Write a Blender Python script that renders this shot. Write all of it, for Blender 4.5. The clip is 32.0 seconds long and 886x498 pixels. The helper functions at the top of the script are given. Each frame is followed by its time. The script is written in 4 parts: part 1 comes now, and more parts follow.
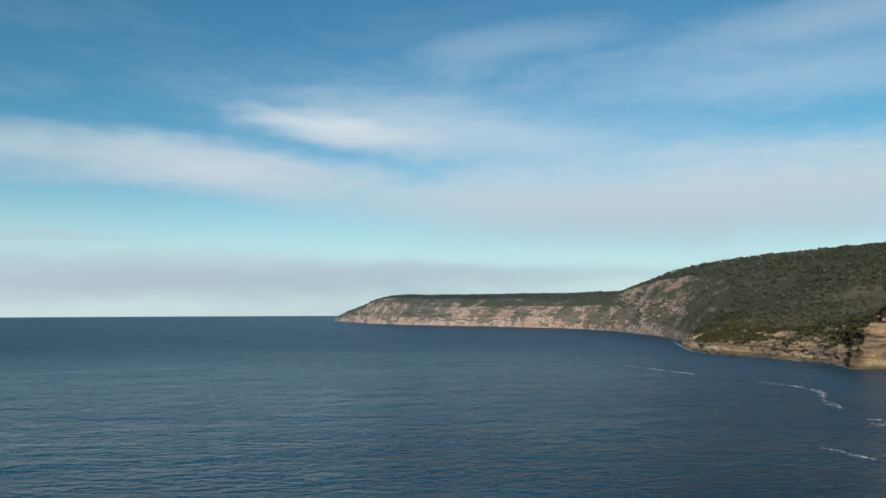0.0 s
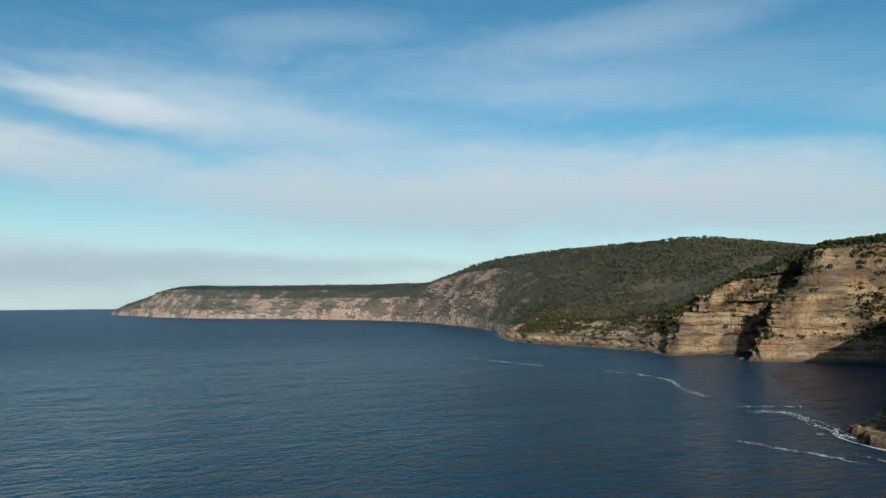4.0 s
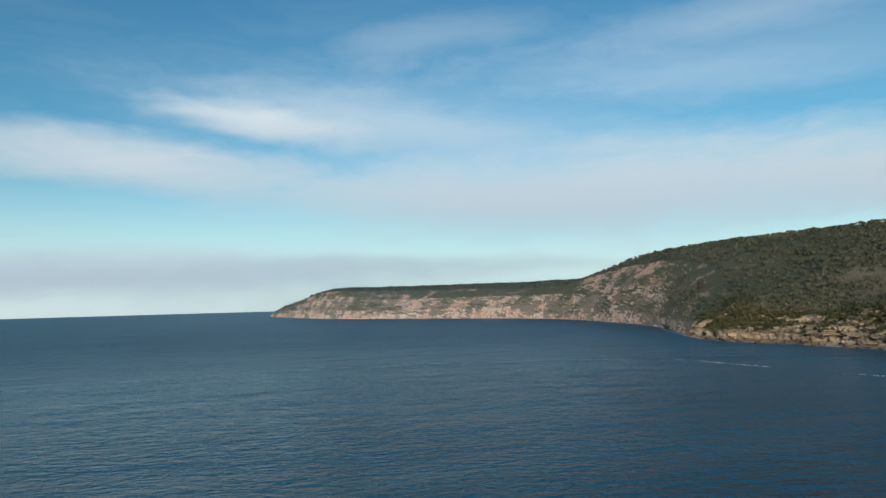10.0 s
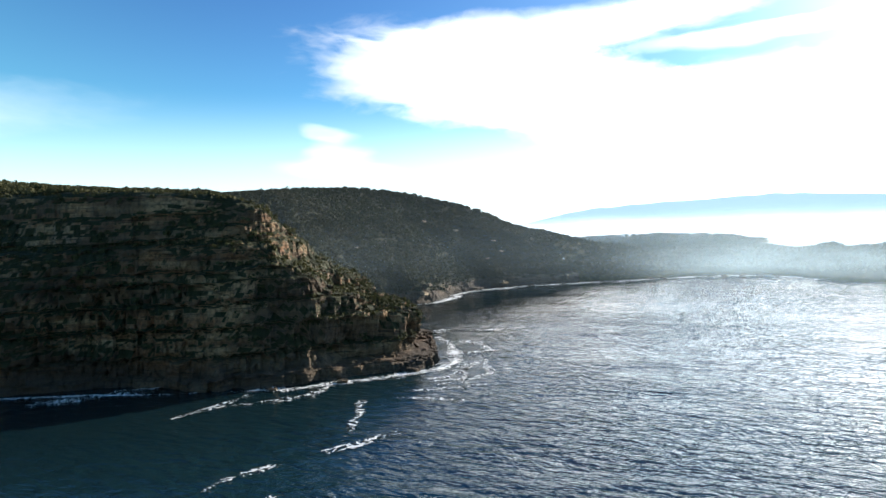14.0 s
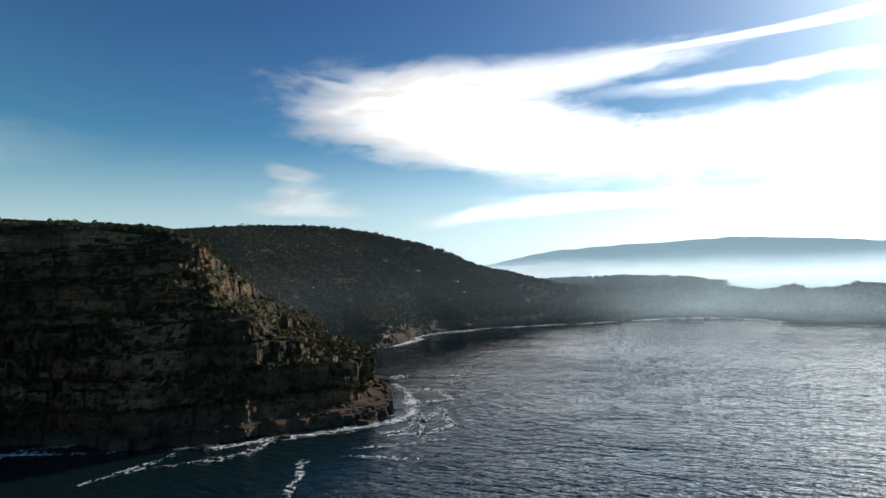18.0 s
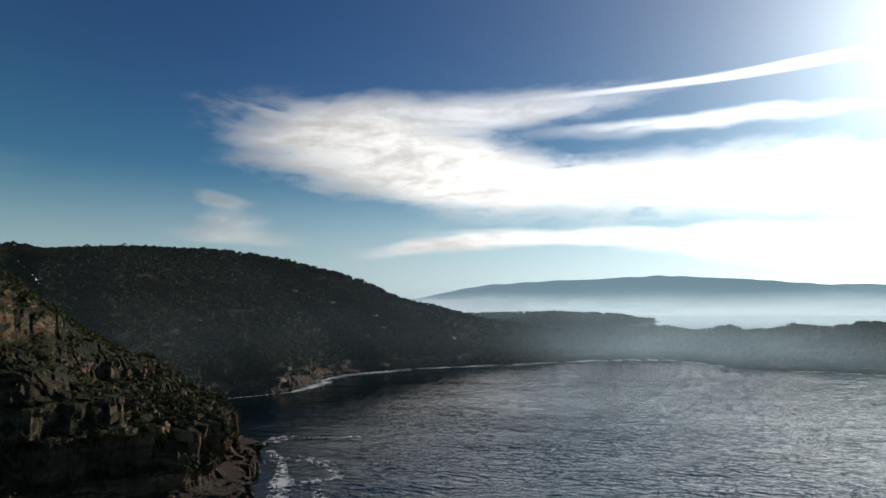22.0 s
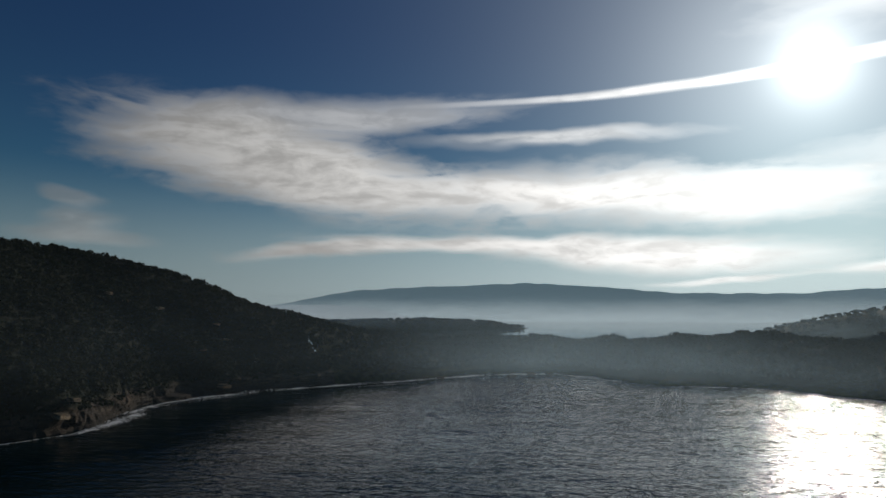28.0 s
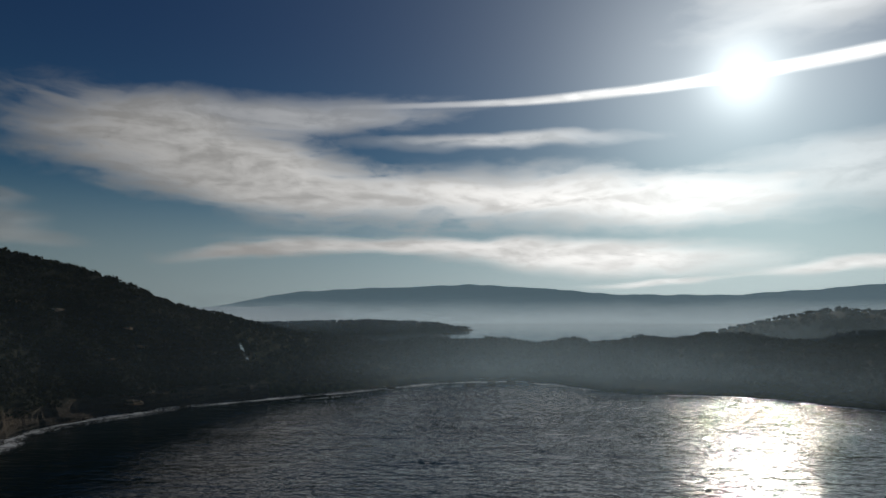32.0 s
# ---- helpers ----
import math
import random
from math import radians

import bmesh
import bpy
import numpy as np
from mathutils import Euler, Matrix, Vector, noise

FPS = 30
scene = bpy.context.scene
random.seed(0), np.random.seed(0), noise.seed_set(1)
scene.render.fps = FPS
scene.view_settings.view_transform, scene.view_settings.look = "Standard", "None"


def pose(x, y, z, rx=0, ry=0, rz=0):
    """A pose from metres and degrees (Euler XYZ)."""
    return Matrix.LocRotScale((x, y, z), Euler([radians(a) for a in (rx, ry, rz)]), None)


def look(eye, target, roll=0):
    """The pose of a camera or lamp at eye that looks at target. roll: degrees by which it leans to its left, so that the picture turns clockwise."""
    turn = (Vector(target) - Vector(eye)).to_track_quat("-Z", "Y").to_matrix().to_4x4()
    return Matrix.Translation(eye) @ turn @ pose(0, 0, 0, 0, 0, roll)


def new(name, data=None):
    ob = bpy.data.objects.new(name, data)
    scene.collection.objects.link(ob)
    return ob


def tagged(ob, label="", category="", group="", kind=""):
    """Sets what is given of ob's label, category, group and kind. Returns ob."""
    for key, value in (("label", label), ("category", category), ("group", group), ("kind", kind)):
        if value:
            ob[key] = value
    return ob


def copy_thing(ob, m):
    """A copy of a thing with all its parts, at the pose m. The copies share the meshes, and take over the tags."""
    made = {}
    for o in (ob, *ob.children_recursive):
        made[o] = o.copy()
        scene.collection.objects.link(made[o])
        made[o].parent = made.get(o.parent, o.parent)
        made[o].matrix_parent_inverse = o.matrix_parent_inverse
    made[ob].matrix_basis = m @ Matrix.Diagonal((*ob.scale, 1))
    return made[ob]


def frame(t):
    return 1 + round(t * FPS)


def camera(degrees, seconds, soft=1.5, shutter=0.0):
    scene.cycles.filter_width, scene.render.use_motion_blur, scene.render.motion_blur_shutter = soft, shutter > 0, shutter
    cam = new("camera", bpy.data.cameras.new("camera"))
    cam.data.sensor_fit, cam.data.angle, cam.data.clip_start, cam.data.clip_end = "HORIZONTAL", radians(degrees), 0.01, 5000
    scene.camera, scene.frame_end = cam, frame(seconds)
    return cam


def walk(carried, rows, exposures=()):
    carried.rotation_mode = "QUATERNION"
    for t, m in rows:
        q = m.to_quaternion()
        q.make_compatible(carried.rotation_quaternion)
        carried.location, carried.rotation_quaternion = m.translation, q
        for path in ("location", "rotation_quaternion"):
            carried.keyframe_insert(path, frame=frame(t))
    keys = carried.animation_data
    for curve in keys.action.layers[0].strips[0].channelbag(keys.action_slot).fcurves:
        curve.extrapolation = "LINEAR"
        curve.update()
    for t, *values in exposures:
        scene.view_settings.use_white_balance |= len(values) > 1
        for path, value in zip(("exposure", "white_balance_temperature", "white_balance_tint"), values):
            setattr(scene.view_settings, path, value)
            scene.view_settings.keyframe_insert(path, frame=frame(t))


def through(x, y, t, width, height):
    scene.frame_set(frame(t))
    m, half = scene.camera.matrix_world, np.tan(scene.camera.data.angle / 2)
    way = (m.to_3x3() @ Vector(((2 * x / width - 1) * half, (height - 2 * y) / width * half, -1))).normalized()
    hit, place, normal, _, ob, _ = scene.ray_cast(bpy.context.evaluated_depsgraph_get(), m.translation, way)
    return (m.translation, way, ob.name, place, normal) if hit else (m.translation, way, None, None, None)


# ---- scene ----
cam = camera(66.32, 32.0)
# seconds, x, y, z in metres, bearing, tilt and roll in degrees
PATH = [
    (0, 0.00, -0.00, 39.40, -0.005, 5.148, -0.124),
    (0.5, -3.15, 5.22, 39.42, 4.776, 5.351, -0.311),
    (1, -6.25, 10.22, 39.46, 14.023, 5.557, -0.949),
    (1.5, -9.44, 14.98, 39.49, 23.512, 5.511, -1.590),
    (2, -12.90, 19.67, 39.53, 23.407, 5.311, -1.568),
    (2.5, -16.56, 24.23, 39.56, 21.921, 5.085, -1.281),
    (3, -20.31, 28.66, 39.60, 20.384, 4.835, -0.706),
    (3.5, -24.22, 33.11, 39.65, 18.901, 4.592, -0.500),
    (5.5, -40.69, 51.40, 39.81, 13.511, 4.132, -0.186),
    (6, -44.88, 56.16, 39.81, 12.407, 4.155, -0.378),
    (6.5, -49.05, 60.90, 39.79, 11.312, 4.067, -0.215),
    (7, -53.02, 65.40, 39.75, 10.302, 4.138, -0.263),
    (7.5, -56.33, 69.18, 39.70, 9.453, 4.311, -0.472),
    (8, -58.45, 71.66, 39.63, 9.071, 4.328, -0.957),
    (8.5, -59.24, 72.74, 39.55, 8.489, 4.332, -1.221),
    (9, -59.16, 72.97, 39.48, 7.734, 4.393, -1.345),
    (9.5, -58.70, 72.97, 39.44, 7.009, 4.430, -1.409),
    (10, -58.05, 73.09, 39.40, 6.342, 4.416, -1.456),
    (10.5, -57.19, 73.40, 39.38, 5.978, 4.392, -1.458),
    (11, -55.86, 73.70, 39.38, 5.794, 4.338, -1.387),
    (11.2, -55.06, 73.74, 39.39, 9.780, 4.270, -1.800),
    (11.5, -53.85, 73.81, 39.41, 26.651, 3.969, -2.790),
    (11.7, -52.91, 73.85, 39.44, 39.700, 3.500, -3.500),
    (12, -51.49, 73.91, 39.49, 59.746, 2.409, -4.340),
    (12.2, -50.43, 73.99, 39.55, 72.590, 1.350, -5.000),
    (12.4, -49.38, 74.07, 39.62, 85.050, 0.400, -4.900),
    (12.5, -48.85, 74.11, 39.65, 91.274, 0.244, -3.918),
    (12.7, -47.92, 74.07, 39.72, 103.587, -0.306, -3.439),
    (12.8, -47.47, 73.97, 39.75, 109.635, -0.529, -3.297),
    (13, -46.63, 73.86, 39.80, 121.759, -0.962, -2.715),
    (13.5, -44.38, 73.81, 39.81, 143.820, -1.207, -1.904),
    (14, -42.73, 73.16, 39.74, 151.149, -0.999, -1.654),
    (14.5, -41.78, 72.39, 39.65, 153.170, -0.679, -1.424),
    (16.5, -41.23, 69.30, 39.22, 154.122, 0.771, -1.312),
    (17, -40.15, 67.06, 39.13, 154.114, 1.078, -1.307),
    (17.5, -38.51, 63.83, 39.11, 154.186, 1.573, -1.351),
    (18, -37.38, 58.56, 39.22, 154.217, 2.385, -1.335),
    (18.5, -36.31, 52.55, 39.39, 154.473, 3.026, -1.132),
    (19, -34.82, 46.18, 39.59, 154.897, 3.559, -0.962),
    (19.5, -33.24, 39.71, 39.75, 155.464, 3.937, -0.719),
    (20, -31.63, 33.31, 39.83, 156.224, 4.260, -0.488),
    (20.5, -29.75, 26.86, 39.86, 156.972, 4.553, -0.337),
    (21, -28.00, 20.31, 39.92, 157.913, 4.743, -0.305),
    (21.5, -26.15, 13.98, 39.99, 158.865, 4.908, -0.283),
    (22, -24.40, 7.84, 40.12, 159.884, 5.071, -0.158),
    (22.5, -22.77, 1.71, 40.29, 160.888, 5.194, -0.099),
    (23, -21.40, -4.38, 40.41, 161.827, 5.312, -0.019),
    (23.5, -19.95, -10.28, 40.42, 162.859, 5.356, 0.090),
    (24, -18.36, -16.07, 40.43, 163.871, 5.405, 0.119),
    (24.5, -16.51, -22.05, 40.48, 164.918, 5.469, 0.055),
    (25, -14.09, -28.03, 40.55, 165.880, 5.506, 0.070),
    (25.5, -11.94, -34.31, 40.68, 166.847, 5.575, 0.041),
    (27.5, -5.32, -58.16, 41.22, 170.102, 5.613, 0.064),
    (28, -4.17, -63.61, 41.34, 170.812, 5.557, 0.054),
    (28.5, -2.91, -69.02, 41.42, 171.502, 5.552, 0.043),
    (29, -1.51, -74.67, 41.45, 172.130, 5.558, -0.048),
    (29.5, 0.13, -80.44, 41.45, 172.744, 5.620, -0.028),
    (30, 1.77, -86.45, 41.43, 173.327, 5.647, -0.064),
    (30.5, 3.60, -92.53, 41.40, 173.956, 5.666, -0.078),
    (31, 5.38, -98.44, 41.40, 174.574, 5.681, -0.061),
    (31.5, 7.01, -104.41, 41.42, 175.091, 5.700, -0.069),
    (32, 8.67, -110.48, 41.45, 175.641, 5.693, -0.083),
]
EXPOSURES = [(0, 0.25), (3.5, 0.25), (11, 0.3), (12, 0.25), (12.5, 0.5), (13, 1.05), (13.5, 1.35), (14.5, 1.15), (16.5, 0.75), (18, 0.2), (20, -0.14), (23, -0.62), (25, -0.98), (28, -1.52), (32, -1.74)]


def heading(x, y, z, bearing, tilt, roll):
    return pose(x, y, z, 0, 0, -bearing) @ pose(0, 0, 0, 90 + tilt) @ pose(0, 0, 0, 0, 0, roll)


walk(cam, [(t, heading(*row)) for t, *row in PATH], EXPOSURES)

# ---- daylight: sun low in the south-west, thin high cloud ----
SUN_AZ, SUN_EL = radians(200.2), radians(18.3)
SUN_DIR = Vector((math.sin(SUN_AZ) * math.cos(SUN_EL), math.cos(SUN_AZ) * math.cos(SUN_EL), math.sin(SUN_EL)))


class Nodes:
    """Small helper that adds and links shader nodes."""

    def __init__(self, tree):
        self.tree = tree
        tree.nodes.clear()

    def add(self, kind, *inputs, out=0, operation="", clamp=False, smooth=""):
        node = self.tree.nodes.new(kind)
        if operation:
            node.operation = operation
        if clamp:
            node.use_clamp = True
        if smooth:
            node.interpolation_type = smooth
        for i, value in enumerate(inputs):
            self.put(node.inputs[i], value)
        return node.outputs[out] if len(node.outputs) else None

    def put(self, socket, value):
        if value is None:
            return
        if isinstance(value, bpy.types.NodeSocket):
            self.tree.links.new(value, socket)
        else:
            socket.default_value = value

    def math(self, op, a, b=None, c=None, clamp=False):
        return self.add("ShaderNodeMath", a, b, c, operation=op, clamp=clamp)

    def vec(self, op, a, b=None, out=0):
        return self.add("ShaderNodeVectorMath", a, b, operation=op, out=out)

    def ramp(self, value, lo, hi, a=0.0, b=1.0, smooth=True):
        return self.add("ShaderNodeMapRange", value, lo, hi, a, b, smooth="SMOOTHSTEP" if smooth else "LINEAR")

    def noise(self, vector, scale, detail=4.0, rough=0.55, dist=0.0):
        node = self.tree.nodes.new("ShaderNodeTexNoise")
        self.put(node.inputs["Vector"], vector)
        node.inputs["Scale"].default_value, node.inputs["Detail"].default_value = scale, detail
        node.inputs["Roughness"].default_value, node.inputs["Distortion"].default_value = rough, dist
        return node.outputs["Fac"]

    def mix(self, fac, a, b, blend="MIX"):
        node = self.tree.nodes.new("ShaderNodeMix")
        node.data_type, node.blend_type = "RGBA", blend
        for socket, value in ((node.inputs[0], fac), (node.inputs[6], a), (node.inputs[7], b)):
            self.put(socket, (*value, 1.0) if isinstance(value, tuple) and len(value) == 3 else value)
        return node.outputs[2]

    def mapping(self, vector, loc=(0, 0, 0), rot=(0, 0, 0), scale=(1, 1, 1), kind="POINT"):
        node = self.tree.nodes.new("ShaderNodeMapping")
        node.vector_type = kind
        self.put(node.inputs[0], vector)
        node.inputs[1].default_value, node.inputs[2].default_value, node.inputs[3].default_value = loc, rot, scale
        return node.outputs[0]


SKY_STRENGTH, SKY_AWAY, SKY_HIGH, SKY_TINT, CLOUD_DIM, GLOW_WIDE = 0.074, (0.62, 1.16, 1.20), (0.37, 0.59, 0.88), (0.44, 0.86, 1.06), 0.80, 2.4

# cloud banks of the sky: bearing and height of the middle, half width, half height (degrees), tilt, density
CLOUDS = [
    (10.0, 13.0, 22.0, 3.6, -8, 0.34), (36.0, 18.0, 16.0, 2.6, -6, 0.14),
    (-8.5, 14.8, 7.0, 1.0, -9, 0.75), (1.0, 14.6, 13.0, 1.9, -9, 0.3), (-17.5, 11.5, 8.5, 1.7, -3, 0.85), (-32.0, 11.6, 13.0, 1.6, 2, 0.62), (8.0, 8.9, 24.0, 2.0, -3, 0.72),
    (22.0, 8.4, 22.0, 2.9, 1, 0.7), (43.0, 8.0, 17.0, 3.0, -9, 0.85), (-22.0, 2.5, 21.0, 1.5, 0, 0.95), (5.0, 3.0, 16.0, 0.6, -1, 0.55), (-31.0, 5.3, 5.0, 0.3, 0, 0.5),
    (5.0, 21.5, 8.0, 1.4, 6, 0.2), (24.0, 17.6, 12.0, 1.6, -6, 0.2), (32.0, 21.5, 12.0, 1.4, 3, 0.2), (106.0, 8.3, 12.5, 1.5, 7.4, 0.6),
    (60.0, 13.0, 12.0, 1.6, -6, 0.25), (95.0, 3.4, 30.0, 0.9, 0, 0.35),
]
BRIGHT_CLOUDS = [
    (154.0, 13.2, 10.6, 2.8, -6, 0.95), (162.0, 10.9, 12.0, 2.3, -7, 1.0), (181.0, 9.9, 18.0, 1.9, -1, 1.0), (196.0, 9.6, 6.0, 1.6, 0, 0.6), (160.0, 16.3, 13.0, 1.4, 2, 0.62), (180.0, 14.5, 10.0, 0.6, 1, 0.6),
    (163.0, 5.3, 7.4, 0.6, 4, 1.0), (176.0, 5.9, 12.0, 0.75, 0, 1.0), (187.5, 4.9, 12.0, 1.3, -3, 1.0), (143.4, 6.0, 4.4, 0.6, -3, 0.5), (142.6, 7.2, 2.4, 0.9, -8, 0.45), (141.8, 8.8, 1.7, 0.5, -8, 0.4),
    (193.5, 2.7, 5.5, 0.26, 2, 0.8), (206.5, 3.5, 6.0, 0.5, 3, 0.85), (211.0, 10.5, 14.0, 2.2, 3, 0.4), (210.0, 23.5, 11.0, 2.4, 5, 0.45),
]


def build_world():
    world = bpy.data.worlds.new("sky")
    scene.world = world
    world.use_nodes = True
    n = Nodes(world.node_tree)
    way = n.add("ShaderNodeTexCoord", out=0)
    air = n.tree.nodes.new("ShaderNodeTexSky")
    air.sky_type, air.sun_disc, air.sun_elevation, air.sun_rotation = "NISHITA", False, SUN_EL, SUN_AZ
    air.altitude, air.air_density, air.dust_density, air.ozone_density = 40.0, 1.0, 0.25, 1.6
    sky = air.outputs[0]
    xyz = n.tree.nodes.new("ShaderNodeSeparateXYZ")
    n.put(xyz.inputs[0], way)
    x, y, z = xyz.outputs
    turn = n.math("ARCTAN2", n.math("MULTIPLY", y, -1.0), x)
    az = n.math("MULTIPLY_ADD", turn, 57.29578, 90.0)
    el = n.math("MULTIPLY", n.math("ARCSINE", z), 57.29578)
    flat = n.tree.nodes.new("ShaderNodeCombineXYZ")
    n.put(flat.inputs[0], az)
    n.put(flat.inputs[1], el)
    plane = flat.outputs[0]
    bend = n.tree.nodes.new("ShaderNodeTexNoise")
    n.put(bend.inputs["Vector"], n.mapping(plane, scale=(0.09, 0.28, 1)))
    bend.inputs["Scale"].default_value, bend.inputs["Detail"].default_value = 1.0, 3.0
    drift = n.vec("MULTIPLY", n.vec("SUBTRACT", bend.outputs["Color"], (0.5, 0.5, 0.5)), (7.0, 2.2, 0.0))
    plane_d = n.vec("ADD", plane, drift)
    streak = n.noise(n.mapping(plane_d, rot=(0, 0, radians(4)), scale=(0.05, 0.30, 1)), 1.0, 3.0, 0.45, 0.2)
    wisp = n.noise(n.mapping(plane_d, rot=(0, 0, radians(-5)), scale=(0.17, 0.7, 1)), 1.0, 4.0, 0.5, 0.3)
    billow = n.noise(n.mapping(plane_d, scale=(0.55, 1.4, 1)), 1.0, 5.0, 0.55)
    ragged = n.math("ADD", n.math("MULTIPLY_ADD", streak, 1.0, -0.5), n.math("ADD", n.math("MULTIPLY_ADD", wisp, 0.9, -0.45), n.math("MULTIPLY_ADD", billow, 0.55, -0.275)))

    def bank(rows, soft, torn):
        clear = None
        for a, e, ra, re, tilt, dense in rows:
            at = n.mapping(plane_d, (a, e, 0), (0, 0, radians(tilt)), (ra, re, 1), "TEXTURE")
            far = n.math("MULTIPLY_ADD", ragged, torn, n.vec("LENGTH", at, out=1))
            gap = n.math("SUBTRACT", 1.0, n.math("MULTIPLY", n.ramp(far, 1.0 + soft, 1.0 - soft), dense))
            clear = gap if clear is None else n.math("MULTIPLY", clear, gap)
        return n.math("SUBTRACT", 1.0, clear)

    grey = bank(CLOUDS, 0.85, 0.6)
    veil = n.math("MULTIPLY", n.ramp(n.math("ADD", streak, n.math("MULTIPLY", wisp, 0.5)), 0.62, 1.0), n.ramp(el, 34, 8, 0.0, 0.10))
    grey = n.math("MAXIMUM", grey, n.math("MULTIPLY", veil, n.ramp(az, 75, 45)))
    white = bank(BRIGHT_CLOUDS, 0.6, 0.9)
    hole = n.mapping(plane_d, (173.0, 13.8, 0), (0, 0, radians(-2)), (7.0, 1.0, 1), "TEXTURE")
    white = n.math("MULTIPLY", white, n.ramp(n.math("ADD", n.vec("LENGTH", hole, out=1), ragged), 0.3, 1.4, 0.4, 1.0))
    # vapour trail that runs past the sun
    trail = n.mapping(plane, (188.0, 18.0, 0), (0, 0, radians(1.8)), (1, 1, 1), "TEXTURE")
    txyz = n.tree.nodes.new("ShaderNodeSeparateXYZ")
    n.put(txyz.inputs[0], trail)
    wide = n.ramp(txyz.outputs[0], -20, 20, 0.22, 0.55, False)
    off = n.math("DIVIDE", n.math("ABSOLUTE", n.math("ADD", txyz.outputs[1], n.math("MULTIPLY_ADD", streak, 0.5, -0.25))), wide)
    trail_m = n.math("MULTIPLY", n.ramp(off, 1.25, 0.2), n.ramp(txyz.outputs[0], -24, 4))
    trail_m = n.math("MULTIPLY", trail_m, n.ramp(txyz.outputs[0], 60, 40))
    near_sun = n.math("MAXIMUM", n.vec("DOT_PRODUCT", way, tuple(SUN_DIR), out=1), 0.0)
    lit = n.math("ADD", n.math("MULTIPLY_ADD", n.math("POWER", near_sun, 5.0), GLOW_WIDE, CLOUD_DIM),
                 n.math("MULTIPLY", n.math("POWER", near_sun, 60.0), 0.8))
    cloud_col = n.vec("SCALE", (1.0, 0.985, 0.96))
    n.put(cloud_col.node.inputs[3], n.math("MULTIPLY", lit, n.ramp(n.math("ADD", wisp, n.math("MULTIPLY", billow, 0.6)), 0.58, 1.0, 0.70, 1.12)))
    grey_col = n.mix(n.ramp(el, 2, 16), (0.36, 0.45, 0.52), (0.54, 0.60, 0.64))
    grey_col = n.mix(n.ramp(el, 13, 18), grey_col, (0.66, 0.72, 0.74))
    vivid = n.tree.nodes.new("ShaderNodeHueSaturation")
    vivid.inputs["Saturation"].default_value = 1.13
    n.put(vivid.inputs["Color"], sky)
    # clear cyan away from the sun, deeper blue towards it
    cast = n.mix(n.ramp(n.vec("DOT_PRODUCT", way, tuple(SUN_DIR), out=1), 0.0, 0.65), SKY_AWAY, SKY_TINT)
    cast = n.mix(n.math("MULTIPLY", n.ramp(el, 4, 24), n.ramp(n.vec("DOT_PRODUCT", way, tuple(SUN_DIR), out=1), -0.2, 0.6)), cast, SKY_HIGH)
    tint = n.mix(1.0, n.vec("SCALE", vivid.outputs[0]), cast, "MULTIPLY")
    tint.node.inputs[6].links[0].from_node.inputs[3].default_value = SKY_STRENGTH
    # pale haze along the horizon, under the clouds
    haze = n.math("MULTIPLY", n.ramp(n.math("ABSOLUTE", n.math("ADD", el, -0.3)), 12.0, 0.0), 0.84)
    haze_col = n.vec("SCALE", (0.84, 1.0, 1.08))
    n.put(haze_col.node.inputs[3], n.math("MULTIPLY_ADD", n.math("POWER", near_sun, 4.0), 1.3, 0.64))
    base = n.mix(haze, tint, haze_col)
    base = n.mix(grey, base, grey_col)
    base = n.mix(white, base, cloud_col)
    base = n.mix(n.math("MULTIPLY", trail_m, 0.9), base, n.vec("ADD", cloud_col, (0.6, 0.6, 0.6)))
    # aureole and disc of the sun
    glow = n.math("ADD", n.math("MULTIPLY", n.math("POWER", near_sun, 900.0), 2.2), n.math("MULTIPLY", n.math("POWER", near_sun, 90.0), 0.9))
    glow = n.math("ADD", glow, n.math("MULTIPLY", n.math("POWER", near_sun, 30.0), 0.65))
    glow = n.math("ADD", glow, n.math("MULTIPLY", n.math("POWER", near_sun, 9.0), 0.22))
    disc = n.math("MULTIPLY", n.ramp(near_sun, 0.9997, 0.99996), 30.0)
    sun_col = n.vec("SCALE", (0.94, 1.0, 0.98))
    n.put(sun_col.node.inputs[3], n.math("ADD", glow, disc))
    base = n.vec("ADD", base, sun_col)
    back = n.add("ShaderNodeBackground", base, 1.0)
    n.tree.links.new(back, n.tree.nodes.new("ShaderNodeOutputWorld").inputs[0])


build_world()
sun = new("sun", bpy.data.lights.new("sun", "SUN"))
sun.data.energy, sun.data.angle, sun.data.color = 4.3, radians(0.55), (1.0, 0.90, 0.76)
sun.matrix_world = look(SUN_DIR * 300, (0, 0, 0))

# ---- materials ----
def material(name):
    m = bpy.data.materials.new(name)
    m.use_nodes = True
    return m, Nodes(m.node_tree)


def surface(n, colour, rough=0.8, bump=None, strength=0.4, distance=0.5, fade=0.1, through=0.0, **extra):
    node = n.tree.nodes.new("ShaderNodeBsdfPrincipled")
    n.put(node.inputs["Base Color"], (*colour, 1.0) if isinstance(colour, tuple) else colour)
    n.put(node.inputs["Roughness"], rough)
    for key, value in extra.items():
        n.put(node.inputs[key.replace("_", " ")], value)
    if bump is not None:
        b = n.tree.nodes.new("ShaderNodeBump")
        b.inputs["Strength"].default_value, b.inputs["Distance"].default_value = strength, distance
        b.inputs["Filter Width"].default_value = fade
        n.put(b.inputs["Height"], bump)
        n.put(node.inputs["Normal"], b.outputs[0])
    shader = node.outputs[0]
    if through:
        # thin leaves let some light through
        shader = n.add("ShaderNodeMixShader", through, shader, n.add("ShaderNodeBsdfTranslucent", colour))
    n.add("ShaderNodeOutputMaterial", shader)
    return node


